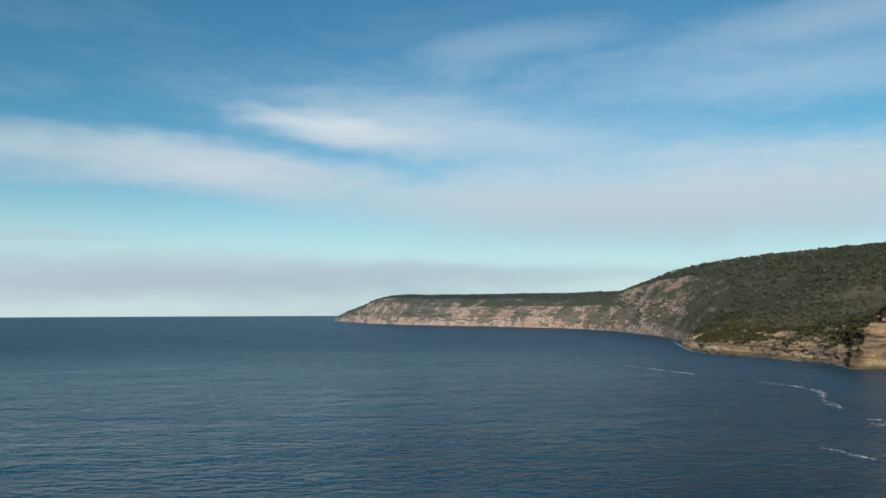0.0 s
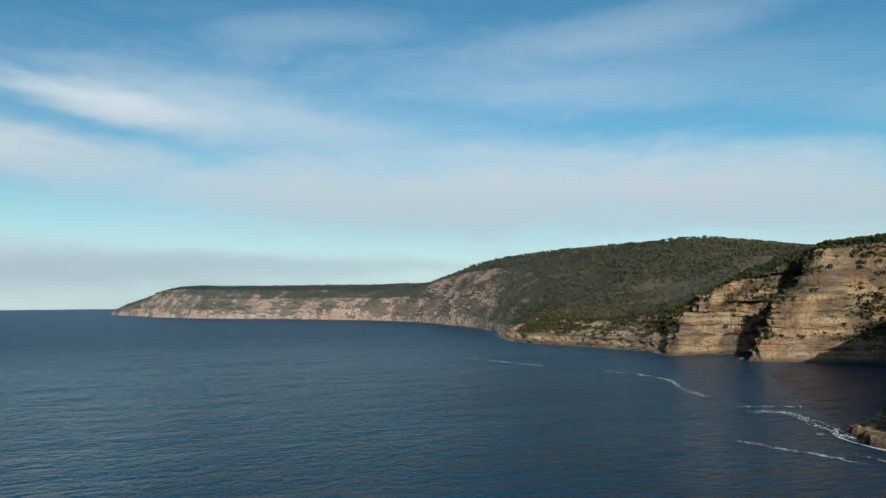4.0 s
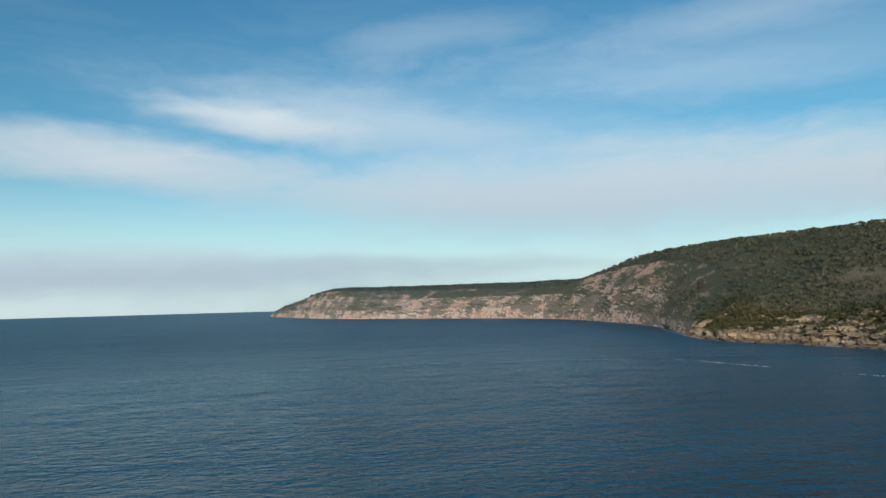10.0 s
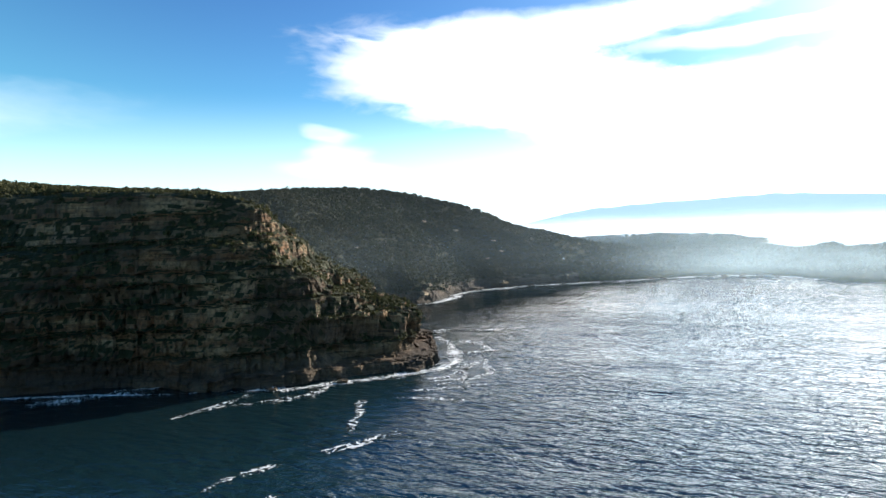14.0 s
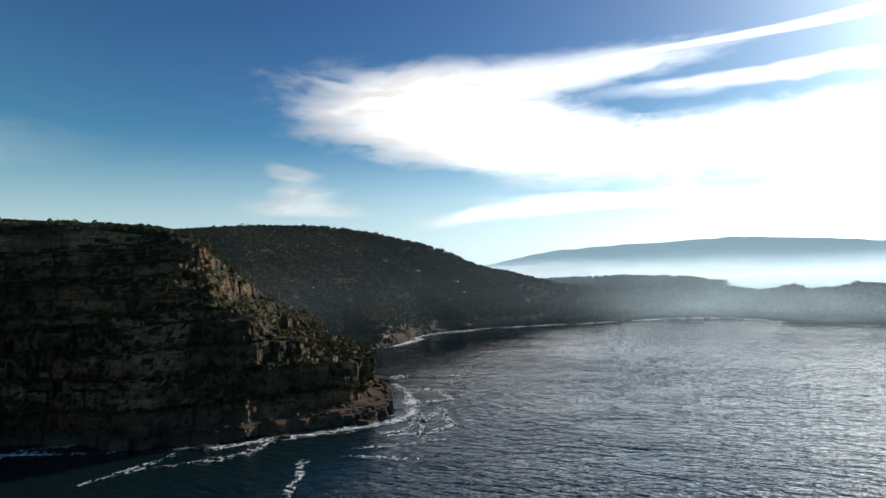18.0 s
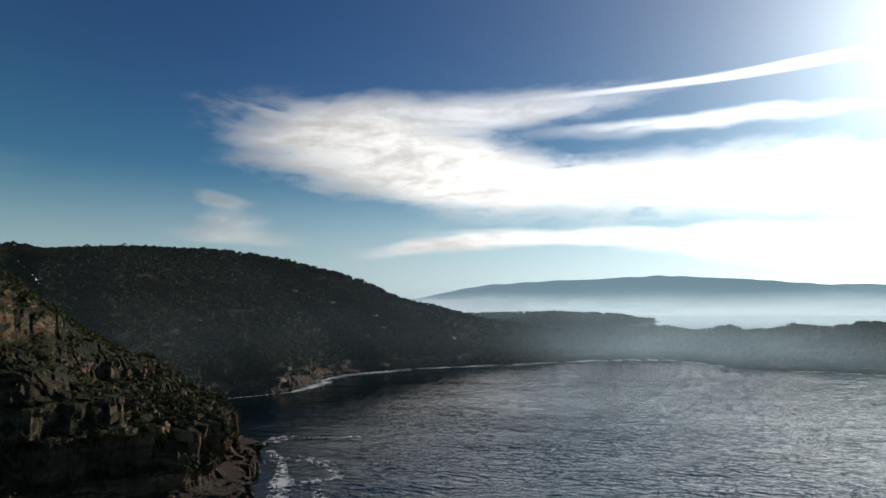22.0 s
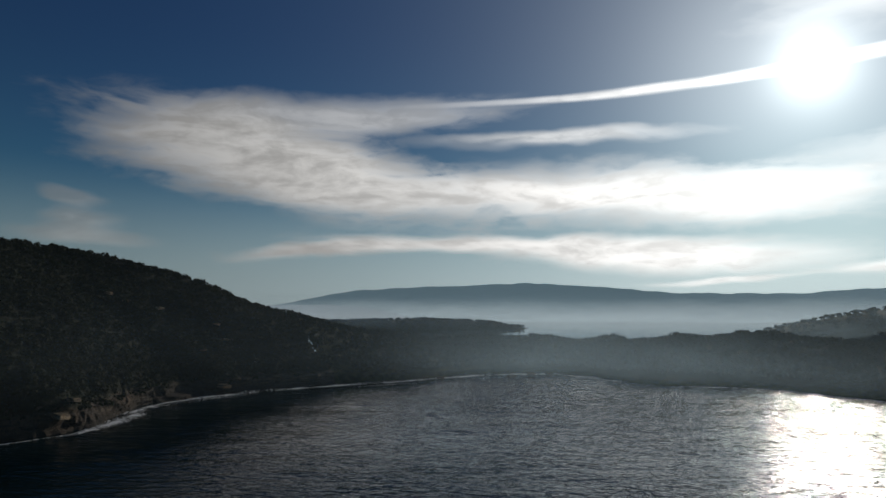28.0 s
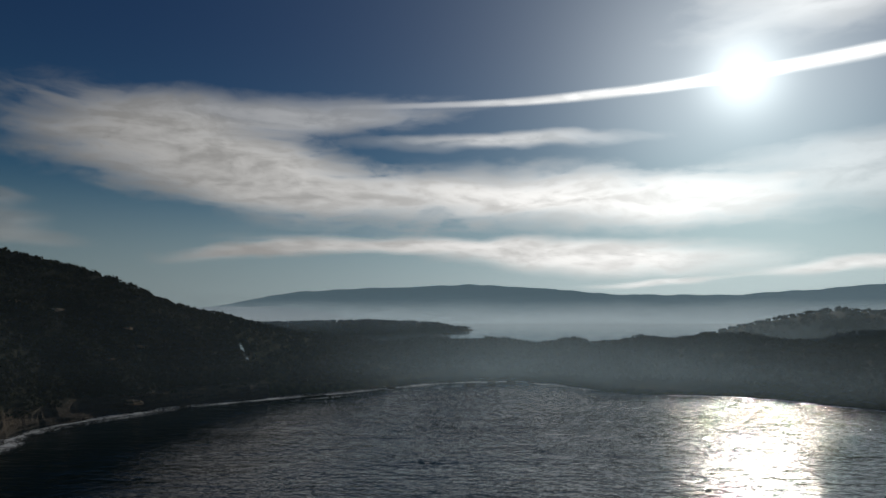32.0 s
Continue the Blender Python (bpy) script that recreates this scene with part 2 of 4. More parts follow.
def rock_material(name, pale, warm, dark, green, green_amount, fine=1.0, stripe=1.0, washed=4.0):
    """Bedded rock: level colour bands, rusty and grey stains, dark seams and joints, scrub and lichen on the flatter ground."""
    m, n = material(name)
    geo = n.tree.nodes.new("ShaderNodeNewGeometry")
    at = geo.outputs["Position"]
    nz = n.tree.nodes.new("ShaderNodeSeparateXYZ")
    n.put(nz.inputs[0], geo.outputs["Normal"])
    z = n.tree.nodes.new("ShaderNodeSeparateXYZ")
    n.put(z.inputs[0], at)
    beds = n.noise(n.mapping(at, scale=(0.02, 0.02, 0.30)), 1.0 * fine, 5.0, 0.62, 0.5)
    seams = n.noise(n.mapping(at, scale=(0.09, 0.09, 1.5)), 1.0 * fine, 4.0, 0.62, 0.4)
    cols = n.noise(n.mapping(at, scale=(0.7, 0.7, 0.09)), 1.0 * fine, 4.0, 0.6)
    patch = n.noise(at, 0.04 * fine, 5.0, 0.62)
    grain = n.noise(at, 0.9 * fine, 6.0, 0.7)
    grey = tuple(0.45 * (pale[0] + pale[1] + pale[2]) / 3 + 0.40 * c for c in pale)
    col = n.mix(n.ramp(beds, 0.5 - 0.12 / stripe, 0.5 + 0.10 / stripe), warm, pale)
    col = n.mix(n.ramp(patch, 0.50, 0.68, 0, 0.75), col, grey)
    col = n.mix(n.ramp(n.noise(at, 0.021 * fine, 3.0), 0.5, 0.66, 0, 0.7), col, warm)
    col = n.mix(n.ramp(seams, 0.54, 0.64, 0, 0.7 * stripe), col, dark)
    col = n.mix(n.ramp(cols, 0.55, 0.70, 0, 0.55), col, dark)
    col = n.mix(n.ramp(grain, 0.30, 0.60, 0.75, 0.0), col, dark)
    # broad dark weathering and mossy stains
    stain = n.noise(n.mapping(at, loc=(31, 7, 3), scale=(0.030 * fine, 0.030 * fine, 0.05 * fine)), 1.0, 5.0, 0.6, 0.6)
    col = n.mix(n.ramp(n.math("ADD", stain, n.math("MULTIPLY_ADD", grain, 0.3, -0.15)), 0.47, 0.60, 0, 0.72), col, tuple(1.5 * c for c in dark))
    # wet and weed-dark foot
    wet = n.ramp(n.math("ADD", z.outputs[2], n.math("MULTIPLY_ADD", grain, -4.0, 2.0)), washed, 0.2 * washed, 0.0, 0.7)
    col = n.mix(wet, col, (0.035, 0.03, 0.025))
    cover = n.math("ADD", nz.outputs[2], n.math("ADD", n.math("MULTIPLY_ADD", patch, 1.2, -0.6), n.math("MULTIPLY_ADD", grain, 0.6, -0.3)))
    cover = n.math("MULTIPLY", n.ramp(cover, 0.62 - green_amount, 0.82 - green_amount), n.ramp(z.outputs[2], 5.0, 9.0))
    leaf = n.mix(n.noise(at, 0.5, 5.0, 0.65), tuple(0.4 * c for c in green), tuple(1.3 * c for c in green))
    col = n.mix(cover, col, leaf)
    bump = n.math("ADD", n.math("MULTIPLY", grain, 0.9), n.math("ADD", n.math("MULTIPLY", seams, 0.7), n.math("MULTIPLY", cols, 0.6)))
    surface(n, col, 0.88, bump, 0.9, 1.5, Specular_IOR_Level=0.2)
    return m


def scrub_material(name, light, dark, scale=0.3):
    m, n = material(name)
    at = n.add("ShaderNodeNewGeometry", out=0)
    a = n.noise(at, scale, 5.0, 0.65)
    b = n.noise(at, 0.02, 3.0)
    col = n.mix(n.ramp(a, 0.35, 0.68), dark, light)
    col = n.mix(n.ramp(b, 0.4, 0.7, 0, 0.5), col, (0.042, 0.040, 0.020))
    surface(n, col, 0.95, a, 0.8, 1.5, Specular_IOR_Level=0.1)
    return m


def leaf_material(name, light, dark, dry=(0.085, 0.08, 0.035)):
    m, n = material(name)
    geo = n.tree.nodes.new("ShaderNodeNewGeometry")
    island = geo.outputs["Random Per Island"]
    patch = n.noise(geo.outputs["Position"], 0.012, 3.0)
    col = n.mix(island, dark, light)
    col = n.mix(n.ramp(patch, 0.42, 0.66, 0, 0.5), col, dry)
    surface(n, col, 0.8, through=0.28, Specular_IOR_Level=0.12)
    return m


def sea_material():
    m, n = material("sea_water")
    at = n.add("ShaderNodeNewGeometry", out=0)
    swell = n.noise(n.mapping(at, rot=(0, 0, radians(8)), scale=(0.028, 0.07, 1)), 1.0, 2.0, 0.5, 0.3)
    chop = n.noise(n.mapping(at, rot=(0, 0, radians(14)), scale=(0.17, 0.40, 1)), 1.0, 3.0, 0.55, 0.35)
    ripple = n.noise(n.mapping(at, rot=(0, 0, radians(-12)), scale=(0.62, 0.75, 1)), 1.0, 3.0, 0.6, 0.2)
    fine = n.noise(n.mapping(at, rot=(0, 0, radians(25)), scale=(2.0, 2.8, 1)), 1.0, 2.0, 0.6)
    place = n.tree.nodes.new("ShaderNodeSeparateXYZ")
    n.put(place.inputs[0], at)
    # gusts roughen some stretches; the lagoon behind the neck of land lies sheltered
    calm = n.ramp(n.noise(n.mapping(at, scale=(0.004, 0.009, 1)), 1.0, 4.0, 0.6), 0.35, 0.65, 0.75, 1.2)
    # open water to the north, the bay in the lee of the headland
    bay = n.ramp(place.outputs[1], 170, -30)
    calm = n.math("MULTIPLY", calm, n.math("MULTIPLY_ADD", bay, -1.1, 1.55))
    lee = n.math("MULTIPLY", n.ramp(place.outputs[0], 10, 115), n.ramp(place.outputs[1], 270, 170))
    calm = n.math("MULTIPLY", calm, n.math("MULTIPLY_ADD", lee, -0.6, 1.0))
    big = n.math("ADD", n.math("MULTIPLY", swell, 2.2), n.math("MULTIPLY", chop, 1.9))
    small = n.math("ADD", n.math("MULTIPLY", ripple, 0.34), n.math("MULTIPLY", fine, 0.03))
    open_sea = n.ramp(place.outputs[1], -860, -700, 0.1, 1.0)
    h = n.math("MULTIPLY", n.math("MULTIPLY", calm, open_sea), n.math("ADD", big, small))
    gloss = n.math("MULTIPLY_ADD", n.math("MULTIPLY", bay, n.math("SUBTRACT", 1.0, lee)), 0.6, 0.30)
    broad = n.noise(at, 0.006, 3.0)
    col = n.mix(n.ramp(broad, 0.35, 0.7), (0.003, 0.041, 0.080), (0.004, 0.052, 0.096))
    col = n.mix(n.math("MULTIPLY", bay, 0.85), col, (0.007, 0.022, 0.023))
    # water under the cliff darkened: the shaded cliff's reflection is painted in
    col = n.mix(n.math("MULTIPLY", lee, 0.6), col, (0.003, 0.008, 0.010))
    # the wave backs run together into a duller sheet far out
    out = n.vec("LENGTH", n.vec("MULTIPLY", at, (1.0, 1.0, 0.0)), out=1)
    dull = n.math("MULTIPLY", n.ramp(out, 120, 900, 0.11, 0.33), n.math("SUBTRACT", 1.0, bay))
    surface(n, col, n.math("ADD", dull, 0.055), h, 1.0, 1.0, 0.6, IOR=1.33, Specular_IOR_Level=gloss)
    return m


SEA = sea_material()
SANDSTONE = rock_material("bedded_sandstone", (0.46, 0.32, 0.17), (0.30, 0.14, 0.065), (0.035, 0.028, 0.022), (0.034, 0.037, 0.015), 0.16)
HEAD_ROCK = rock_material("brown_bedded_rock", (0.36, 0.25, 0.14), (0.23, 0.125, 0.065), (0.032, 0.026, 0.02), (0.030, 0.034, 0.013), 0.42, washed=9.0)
# darker rock copy for the cove cliff, its shade put into the colour
COVE_ROCK = rock_material("shade_dark_overgrown_rock", (0.19, 0.145, 0.10), (0.12, 0.082, 0.055), (0.03, 0.026, 0.022), (0.020, 0.025, 0.011), 0.95)
# scrub colour of the grey rock lightened to hold the slope's distance haze
GREY_ROCK = rock_material("grey_brown_rock", (0.42, 0.345, 0.24), (0.29, 0.20, 0.125), (0.06, 0.05, 0.04), (0.120, 0.108, 0.072), 0.30)
NORTH_ROCK = rock_material("weathered_buff_rock", (0.44, 0.335, 0.205), (0.28, 0.17, 0.09), (0.04, 0.033, 0.027), (0.044, 0.047, 0.021), 0.30, 0.9, 1.0)


def scarp_material():
    """Far cliffs: pale pinkish scarps and gullies over grey-brown scree, with scrub between."""
    m, n = material("pale_pink_scarp")
    geo = n.tree.nodes.new("ShaderNodeNewGeometry")
    at = geo.outputs["Position"]
    nz = n.tree.nodes.new("ShaderNodeSeparateXYZ")
    n.put(nz.inputs[0], geo.outputs["Normal"])
    z = n.tree.nodes.new("ShaderNodeSeparateXYZ")
    n.put(z.inputs[0], at)
    grain = n.noise(at, 0.22, 6.0, 0.68)
    patch = n.noise(n.mapping(at, scale=(0.012, 0.012, 0.03)), 1.0, 5.0, 0.62, 0.4)
    chute = n.noise(n.mapping(at, scale=(0.06, 0.06, 0.012)), 1.0, 5.0, 0.62)
    low = n.noise(n.mapping(at, loc=(9, 4, 2), scale=(0.02, 0.02, 0.05)), 1.0, 4.0, 0.6)
    scree = n.mix(grain, (0.075, 0.068, 0.050), (0.19, 0.165, 0.130))
    bare = n.mix(n.ramp(low, 0.4, 0.62), (0.40, 0.275, 0.215), (0.42, 0.355, 0.295))
    bare = n.mix(n.ramp(grain, 0.34, 0.6, 0.65, 0.0), bare, (0.12, 0.085, 0.065))
    # the upper scarp and the wave-cut foot stand barest
    tall = n.math("ADD", n.ramp(z.outputs[2], 42, 58, 0.0, 0.10), n.ramp(z.outputs[2], 16, 6, 0.0, 0.04))
    steep = n.math("MULTIPLY_ADD", nz.outputs[2], -0.22, 0.12)
    show = n.math("ADD", n.math("ADD", patch, n.math("MULTIPLY_ADD", chute, 0.7, -0.35)), n.math("ADD", tall, n.math("ADD", steep, n.math("MULTIPLY_ADD", grain, 0.3, -0.15))))
    col = n.mix(n.ramp(show, 0.50, 0.60), scree, bare)
    leaf = n.mix(grain, (0.030, 0.036, 0.018), (0.085, 0.088, 0.048))
    cover = n.math("ADD", n.math("MULTIPLY", nz.outputs[2], 0.5), n.math("ADD", n.math("MULTIPLY_ADD", low, 0.9, -0.45), n.math("MULTIPLY_ADD", grain, 0.5, -0.25)))
    col = n.mix(n.math("MULTIPLY", n.ramp(cover, 0.26, 0.40), n.ramp(z.outputs[2], 8, 16)), col, leaf)
    surface(n, col, 0.9, n.math("ADD", grain, chute), 0.9, 4.0, Specular_IOR_Level=0.15)
    return m


PINK_ROCK = scarp_material()
SCRUB = scrub_material("heath_scrub", (0.050, 0.056, 0.022), (0.016, 0.021, 0.009))

# ---- landforms: rails from the waterline up and inland, woven into broken, bedded rock ----
NEAR_R0_A = [(376, 336, -4), (320, 264, -4), (232, 228, -4), (172, 210, -4), (140, 189, -4), (144, 150, -4), (154, 120, -4), (162, 94, -4), (178, 68, -4), (189, 40, -4), (189, 0, -4), (180, -10, -4), (164, -20, -4), (132, -40, -4), (111, -50, -4), (90, -64, -4), (76, -78, -4), (61, -106, -4)]
NEAR_R0_B = [(68, -128, -4), (93, -160, -4), (152, -200, -4), (180, -240, -4), (164, -280, -4), (170, -320, -4), (180, -352, -4), (166, -402, -4), (123, -456, -4), (82, -499, -4), (53, -534, -4), (-7, -555, -4), (-59, -490, -4), (-115, -478, -4), (-152, -437, -4), (-200, -376, -4), (-264, -304, -4)]
NEAR_R1_A = [(382, 337, 11.2), (324, 261, 11.2), (234, 223, 11.2), (182, 199, 10.4), (149, 177, 11.2), (150, 149, 12), (160, 120, 12), (168, 95, 11.2), (183, 70, 9.6), (195, 42, 9.6), (197, 0, 9.6), (187, -13, 9.6), (170, -24, 9.6), (136, -46, 11.2), (114, -56, 11.2), (94, -70, 11.2), (78, -82, 4), (64, -106, 4)]
NEAR_R1_B = [(72, -128, 3.6), (95, -158, 4), (158, -198, 8), (186, -240, 8), (172, -282, 10.4), (178, -322, 7.2), (188, -356, 7.2), (171, -405, 6.4), (128, -462, 4.8), (86, -506, 4), (56, -542, 3.2), (-7, -563, 3.2), (-64, -498, 3.2), (-118, -485, 3.2), (-158, -442, 4), (-206, -381, 4), (-270, -309, 4)]
NEAR_R2_A = [(392, 338, 36), (332, 254, 36), (240, 216, 36), (194, 192, 31), (164, 166, 34), (174, 151, 36), (184, 120, 35.2), (192, 94, 33.6), (205, 66, 32), (218, 38, 32.8), (228, 0, 33.6), (228, -30, 36), (181, -34, 36), (144, -52, 36.8), (119, -60, 38), (98, -73, 37), (88, -92, 25.5), (82, -111, 19)]
NEAR_R2_B = [(88, -131, 17.5), (114, -160, 15.5), (180, -196, 20.8), (210, -244, 32), (210, -296, 32), (210, -336, 30.4), (210, -372, 28), (188, -420, 24), (144, -480, 17.6), (100, -528, 12), (68, -568, 9.6), (-4, -592, 9.6), (-66, -536, 11.2), (-120, -520, 12.8), (-164, -480, 14.4), (-216, -424, 14.4), (-288, -352, 14.4)]
NEAR_R3_A = [(404, 340, 68), (340, 248, 64), (248, 210, 57.6), (206, 190, 52), (180, 161, 53), (190, 146, 53.6), (202, 118, 52.8), (213, 91, 52.8), (227, 63, 56), (238, 37, 58.4), (258, 0, 61.6), (276, -61, 67.2), (210, -59, 60), (158, -61, 57.5), (130, -68, 55.2), (108, -79, 51), (114, -104, 41), (117, -122, 31.5)]
NEAR_R3_B = [(122, -141, 27.5), (148, -168, 24.5), (208, -200, 32), (240, -248, 60), (248, -312, 60), (248, -352, 57.6), (240, -392, 54.4), (212, -440, 48), (160, -500, 32), (116, -560, 20.8), (84, -608, 17.6), (0, -640, 19.2), (-64, -608, 22.4), (-120, -600, 24), (-170, -560, 24.8), (-232, -512, 25.6), (-320, -448, 27.2)]
NEAR_R4_A = [(432, 340, 78.4), (368, 268, 73.6), (315, 224, 74.4), (272, 188, 72.8), (264, 164, 72.8), (276, 144, 72.8), (276, 120, 72), (276, 88, 72), (296, 56, 72.8), (320, 24, 76.8), (336, -8, 80), (360, -68, 84.8), (280, -86, 69.6), (240, -98, 65.6), (224, -116, 64), (200, -132, 61.6), (172, -136, 53.5), (180, -148, 50)]
NEAR_R4_B = [(188, -164, 43.2), (200, -188, 36), (256, -216, 57.6), (276, -264, 71.2), (296, -336, 78.4), (296, -372, 80.8), (288, -420, 81.6), (246, -460, 70.4), (180, -536, 40), (132, -616, 27.2), (96, -664, 20.8), (8, -704, 23.2), (-61, -704, 26.4), (-120, -704, 27.2), (-172, -682, 28.8), (-248, -664, 30.4), (-360, -624, 32)]
NEAR_R5_A = [(608, 352, 83.2), (608, 280, 91.2), (608, 232, 92.8), (616, 188, 96), (624, 160, 97.6), (632, 136, 100.8), (632, 104, 104), (640, 80, 107.2), (648, 48, 112), (656, 16, 114.4), (648, -32, 110.4), (624, -72, 105.6), (608, -104, 100), (544, -160, 89.6), (480, -208, 83.2), (448, -240, 80), (424, -256, 81.6), (408, -272, 83.2)]
NEAR_R5_B = [(400, -288, 83.2), (392, -304, 83.2), (392, -320, 83.2), (400, -336, 80.8), (408, -368, 81.6), (408, -400, 83.2), (400, -448, 86.4), (344, -496, 80), (264, -592, 48), (208, -688, 32), (152, -760, 8), (24, -800, 1.6), (-48, -824, 1.6), (-120, -840, 1.6), (-192, -864, 1.6), (-280, -880, 2.4), (-416, -840, 4)]
NEAR = [NEAR_R0_A + NEAR_R0_B, NEAR_R1_A + NEAR_R1_B, NEAR_R2_A + NEAR_R2_B, NEAR_R3_A + NEAR_R3_B, NEAR_R4_A + NEAR_R4_B, NEAR_R5_A + NEAR_R5_B]
NORTH_R0_A = [(376, 336, -4), (320, 376, -4), (286, 402, -4), (324, 434, -4), (280, 448, -4), (282, 486, -4), (264, 561, -4), (240, 633, -4), (256, 720, -4), (312, 944, -4)]
NORTH_R0_B = [(320, 1120, -4), (320, 1238, -4), (300, 1352, -4), (274, 1424, -4), (158, 1582, -4), (-73, 1816, -4), (-200, 2000, -4), (-304, 2256, -4), (-400, 2520, -4), (-424, 2624, -4)]
NORTH_R1_A = [(382, 337, 11.2), (326, 376, 11.2), (294, 400, 12.8), (326, 430, 11.2), (283, 445, 17.6), (285, 484, 11.2), (268, 562, 8), (242, 631, 9.6), (261, 718, 8), (320, 944, 16)]
NORTH_R1_B = [(326, 1120, 20), (326, 1238, 20), (304, 1352, 20), (278, 1432, 24), (162, 1592, 22.4), (-70, 1828, 20), (-198, 2012, 24), (-301, 2268, 20), (-396, 2536, 9.6), (-420, 2632, 2.4)]
NORTH_R2_A = [(392, 338, 36), (340, 372, 36), (313, 393, 41.6), (336, 422, 40), (292, 442, 32), (291, 480, 24), (280, 562, 14.4), (256, 628, 12.8), (276, 716, 20), (344, 944, 48)]
NORTH_R2_B = [(348, 1120, 56), (344, 1240, 48), (320, 1360, 48), (288, 1448, 48), (170, 1612, 48), (-60, 1848, 48), (-190, 2036, 52), (-292, 2288, 36), (-384, 2552, 22.4), (-412, 2640, 4)]
NORTH_R3_A = [(404, 340, 68), (360, 364, 72), (340, 384, 73.6), (349, 411, 65.6), (314, 423, 54.4), (308, 472, 36), (304, 564, 24), (280, 628, 22.4), (312, 712, 36), (384, 944, 84)]
NORTH_R3_B = [(384, 1120, 92), (368, 1248, 84), (352, 1376, 72), (312, 1480, 64), (184, 1648, 65.6), (-48, 1880, 70.4), (-182, 2072, 73.6), (-280, 2320, 49.6), (-368, 2576, 30.4), (-400, 2648, 4.8)]
NORTH_R4_A = [(432, 340, 78.4), (386, 340, 80), (376, 376, 78.4), (380, 400, 75.2), (360, 424, 70.4), (352, 472, 56), (400, 576, 48), (394, 659, 48), (448, 736, 72), (480, 960, 112)]
NORTH_R4_B = [(480, 1120, 120), (448, 1296, 112.8), (384, 1408, 80), (336, 1520, 76), (216, 1720, 76.8), (-24, 1952, 80), (-160, 2160, 81.6), (-256, 2368, 56), (-344, 2608, 32), (-384, 2664, 4)]
NORTH_R5_A = [(608, 352, 83.2), (600, 360, 78.4), (592, 384, 78.4), (592, 408, 78.4), (592, 440, 79.2), (608, 496, 82.9), (640, 608, 92.8), (640, 720, 104.2), (672, 840, 118.5), (760, 1039, 148)]
NORTH_R5_B = [(708, 1120, 137.6), (720, 1280, 120), (640, 1440, 88), (560, 1600, 80), (400, 1840, 80), (120, 2080, 80), (0, 2320, 80), (-120, 2480, 48), (-240, 2640, 24), (-320, 2704, 3.2)]
NORTH_R6_A = [(800, 352, 81.6), (800, 400, 80), (800, 448, 80), (800, 496, 81.6), (800, 560, 86.4), (840, 640, 94.4), (880, 720, 100), (904, 840, 110.4), (920, 944, 127.2), (960, 1040, 136)]
NORTH_R6_B = [(960, 1160, 120), (880, 1360, 96), (800, 1600, 80), (680, 1760, 76), (560, 2000, 72), (320, 2240, 72), (160, 2480, 64), (0, 2600, 40), (-120, 2720, 16), (-240, 2744, 2.4)]
NORTH = [NORTH_R0_A + NORTH_R0_B, NORTH_R1_A + NORTH_R1_B, NORTH_R2_A + NORTH_R2_B, NORTH_R3_A + NORTH_R3_B, NORTH_R4_A + NORTH_R4_B, NORTH_R5_A + NORTH_R5_B, NORTH_R6_A + NORTH_R6_B]


def value_noise(x, y, z=0.0, seed=0):
    """Smooth lattice noise in 0..1 on arrays."""
    x, y, z = np.broadcast_arrays(np.asarray(x, float), np.asarray(y, float), np.asarray(z, float))
    ix, iy, iz = (np.floor(v).astype(np.int64) for v in (x, y, z))
    fx, fy, fz = x - ix, y - iy, z - iz
    fx, fy, fz = (f * f * (3 - 2 * f) for f in (fx, fy, fz))
    total = 0.0
    for a in (0, 1):
        for b in (0, 1):
            for c in (0, 1):
                w = (fx if a else 1 - fx) * (fy if b else 1 - fy) * (fz if c else 1 - fz)
                total = total + w * lattice(ix + a, iy + b, iz + c, seed)
    return total


def lattice(ix, iy, iz, seed=0):
    h = (ix * 374761393 + iy * 668265263 + iz * 2147483647 + seed * 974634777) & 0xFFFFFFFF
    h = ((h ^ (h >> 13)) * 1274126177) & 0xFFFFFFFF
    return ((h ^ (h >> 16)) & 0xFFFF) / 65535.0


def fbm(x, y, z=0.0, octaves=4, seed=0):
    total, amp, size = 0.0, 0.5, 1.0
    for k in range(octaves):
        total = total + amp * (value_noise(np.asarray(x) * size, np.asarray(y) * size, np.asarray(z) * size, seed + k) - 0.5)
        amp, size = amp * 0.5, size * 2.03
    return total


def spline(points, u):
    """Catmull-Rom through points (n, 3) at the parameters u."""
    p = np.asarray(points, float)
    p = np.vstack([2 * p[0] - p[1], p, 2 * p[-1] - p[-2]])
    i = np.clip(np.floor(u).astype(int), 0, len(p) - 4)
    t = (u - i)[:, None]
    a, b, c, d = p[i], p[i + 1], p[i + 2], p[i + 3]
    return 0.5 * (2 * b + (c - a) * t + (2 * a - 5 * b + 4 * c - d) * t * t + (3 * b - a - 3 * c + d) * t ** 3)


def bench(k, t):
    """Share of the height won at t across a rail gap: a wall and a bench below, a scree foot and a wall above."""
    if k == 1:
        return np.interp(t, (0, 0.12, 0.5, 0.72, 1), (0, 0.08, 0.62, 0.92, 1))
    if k == 2:
        return np.interp(t, (0, 0.4, 0.68, 1), (0, 0.2, 0.9, 1))
    return t


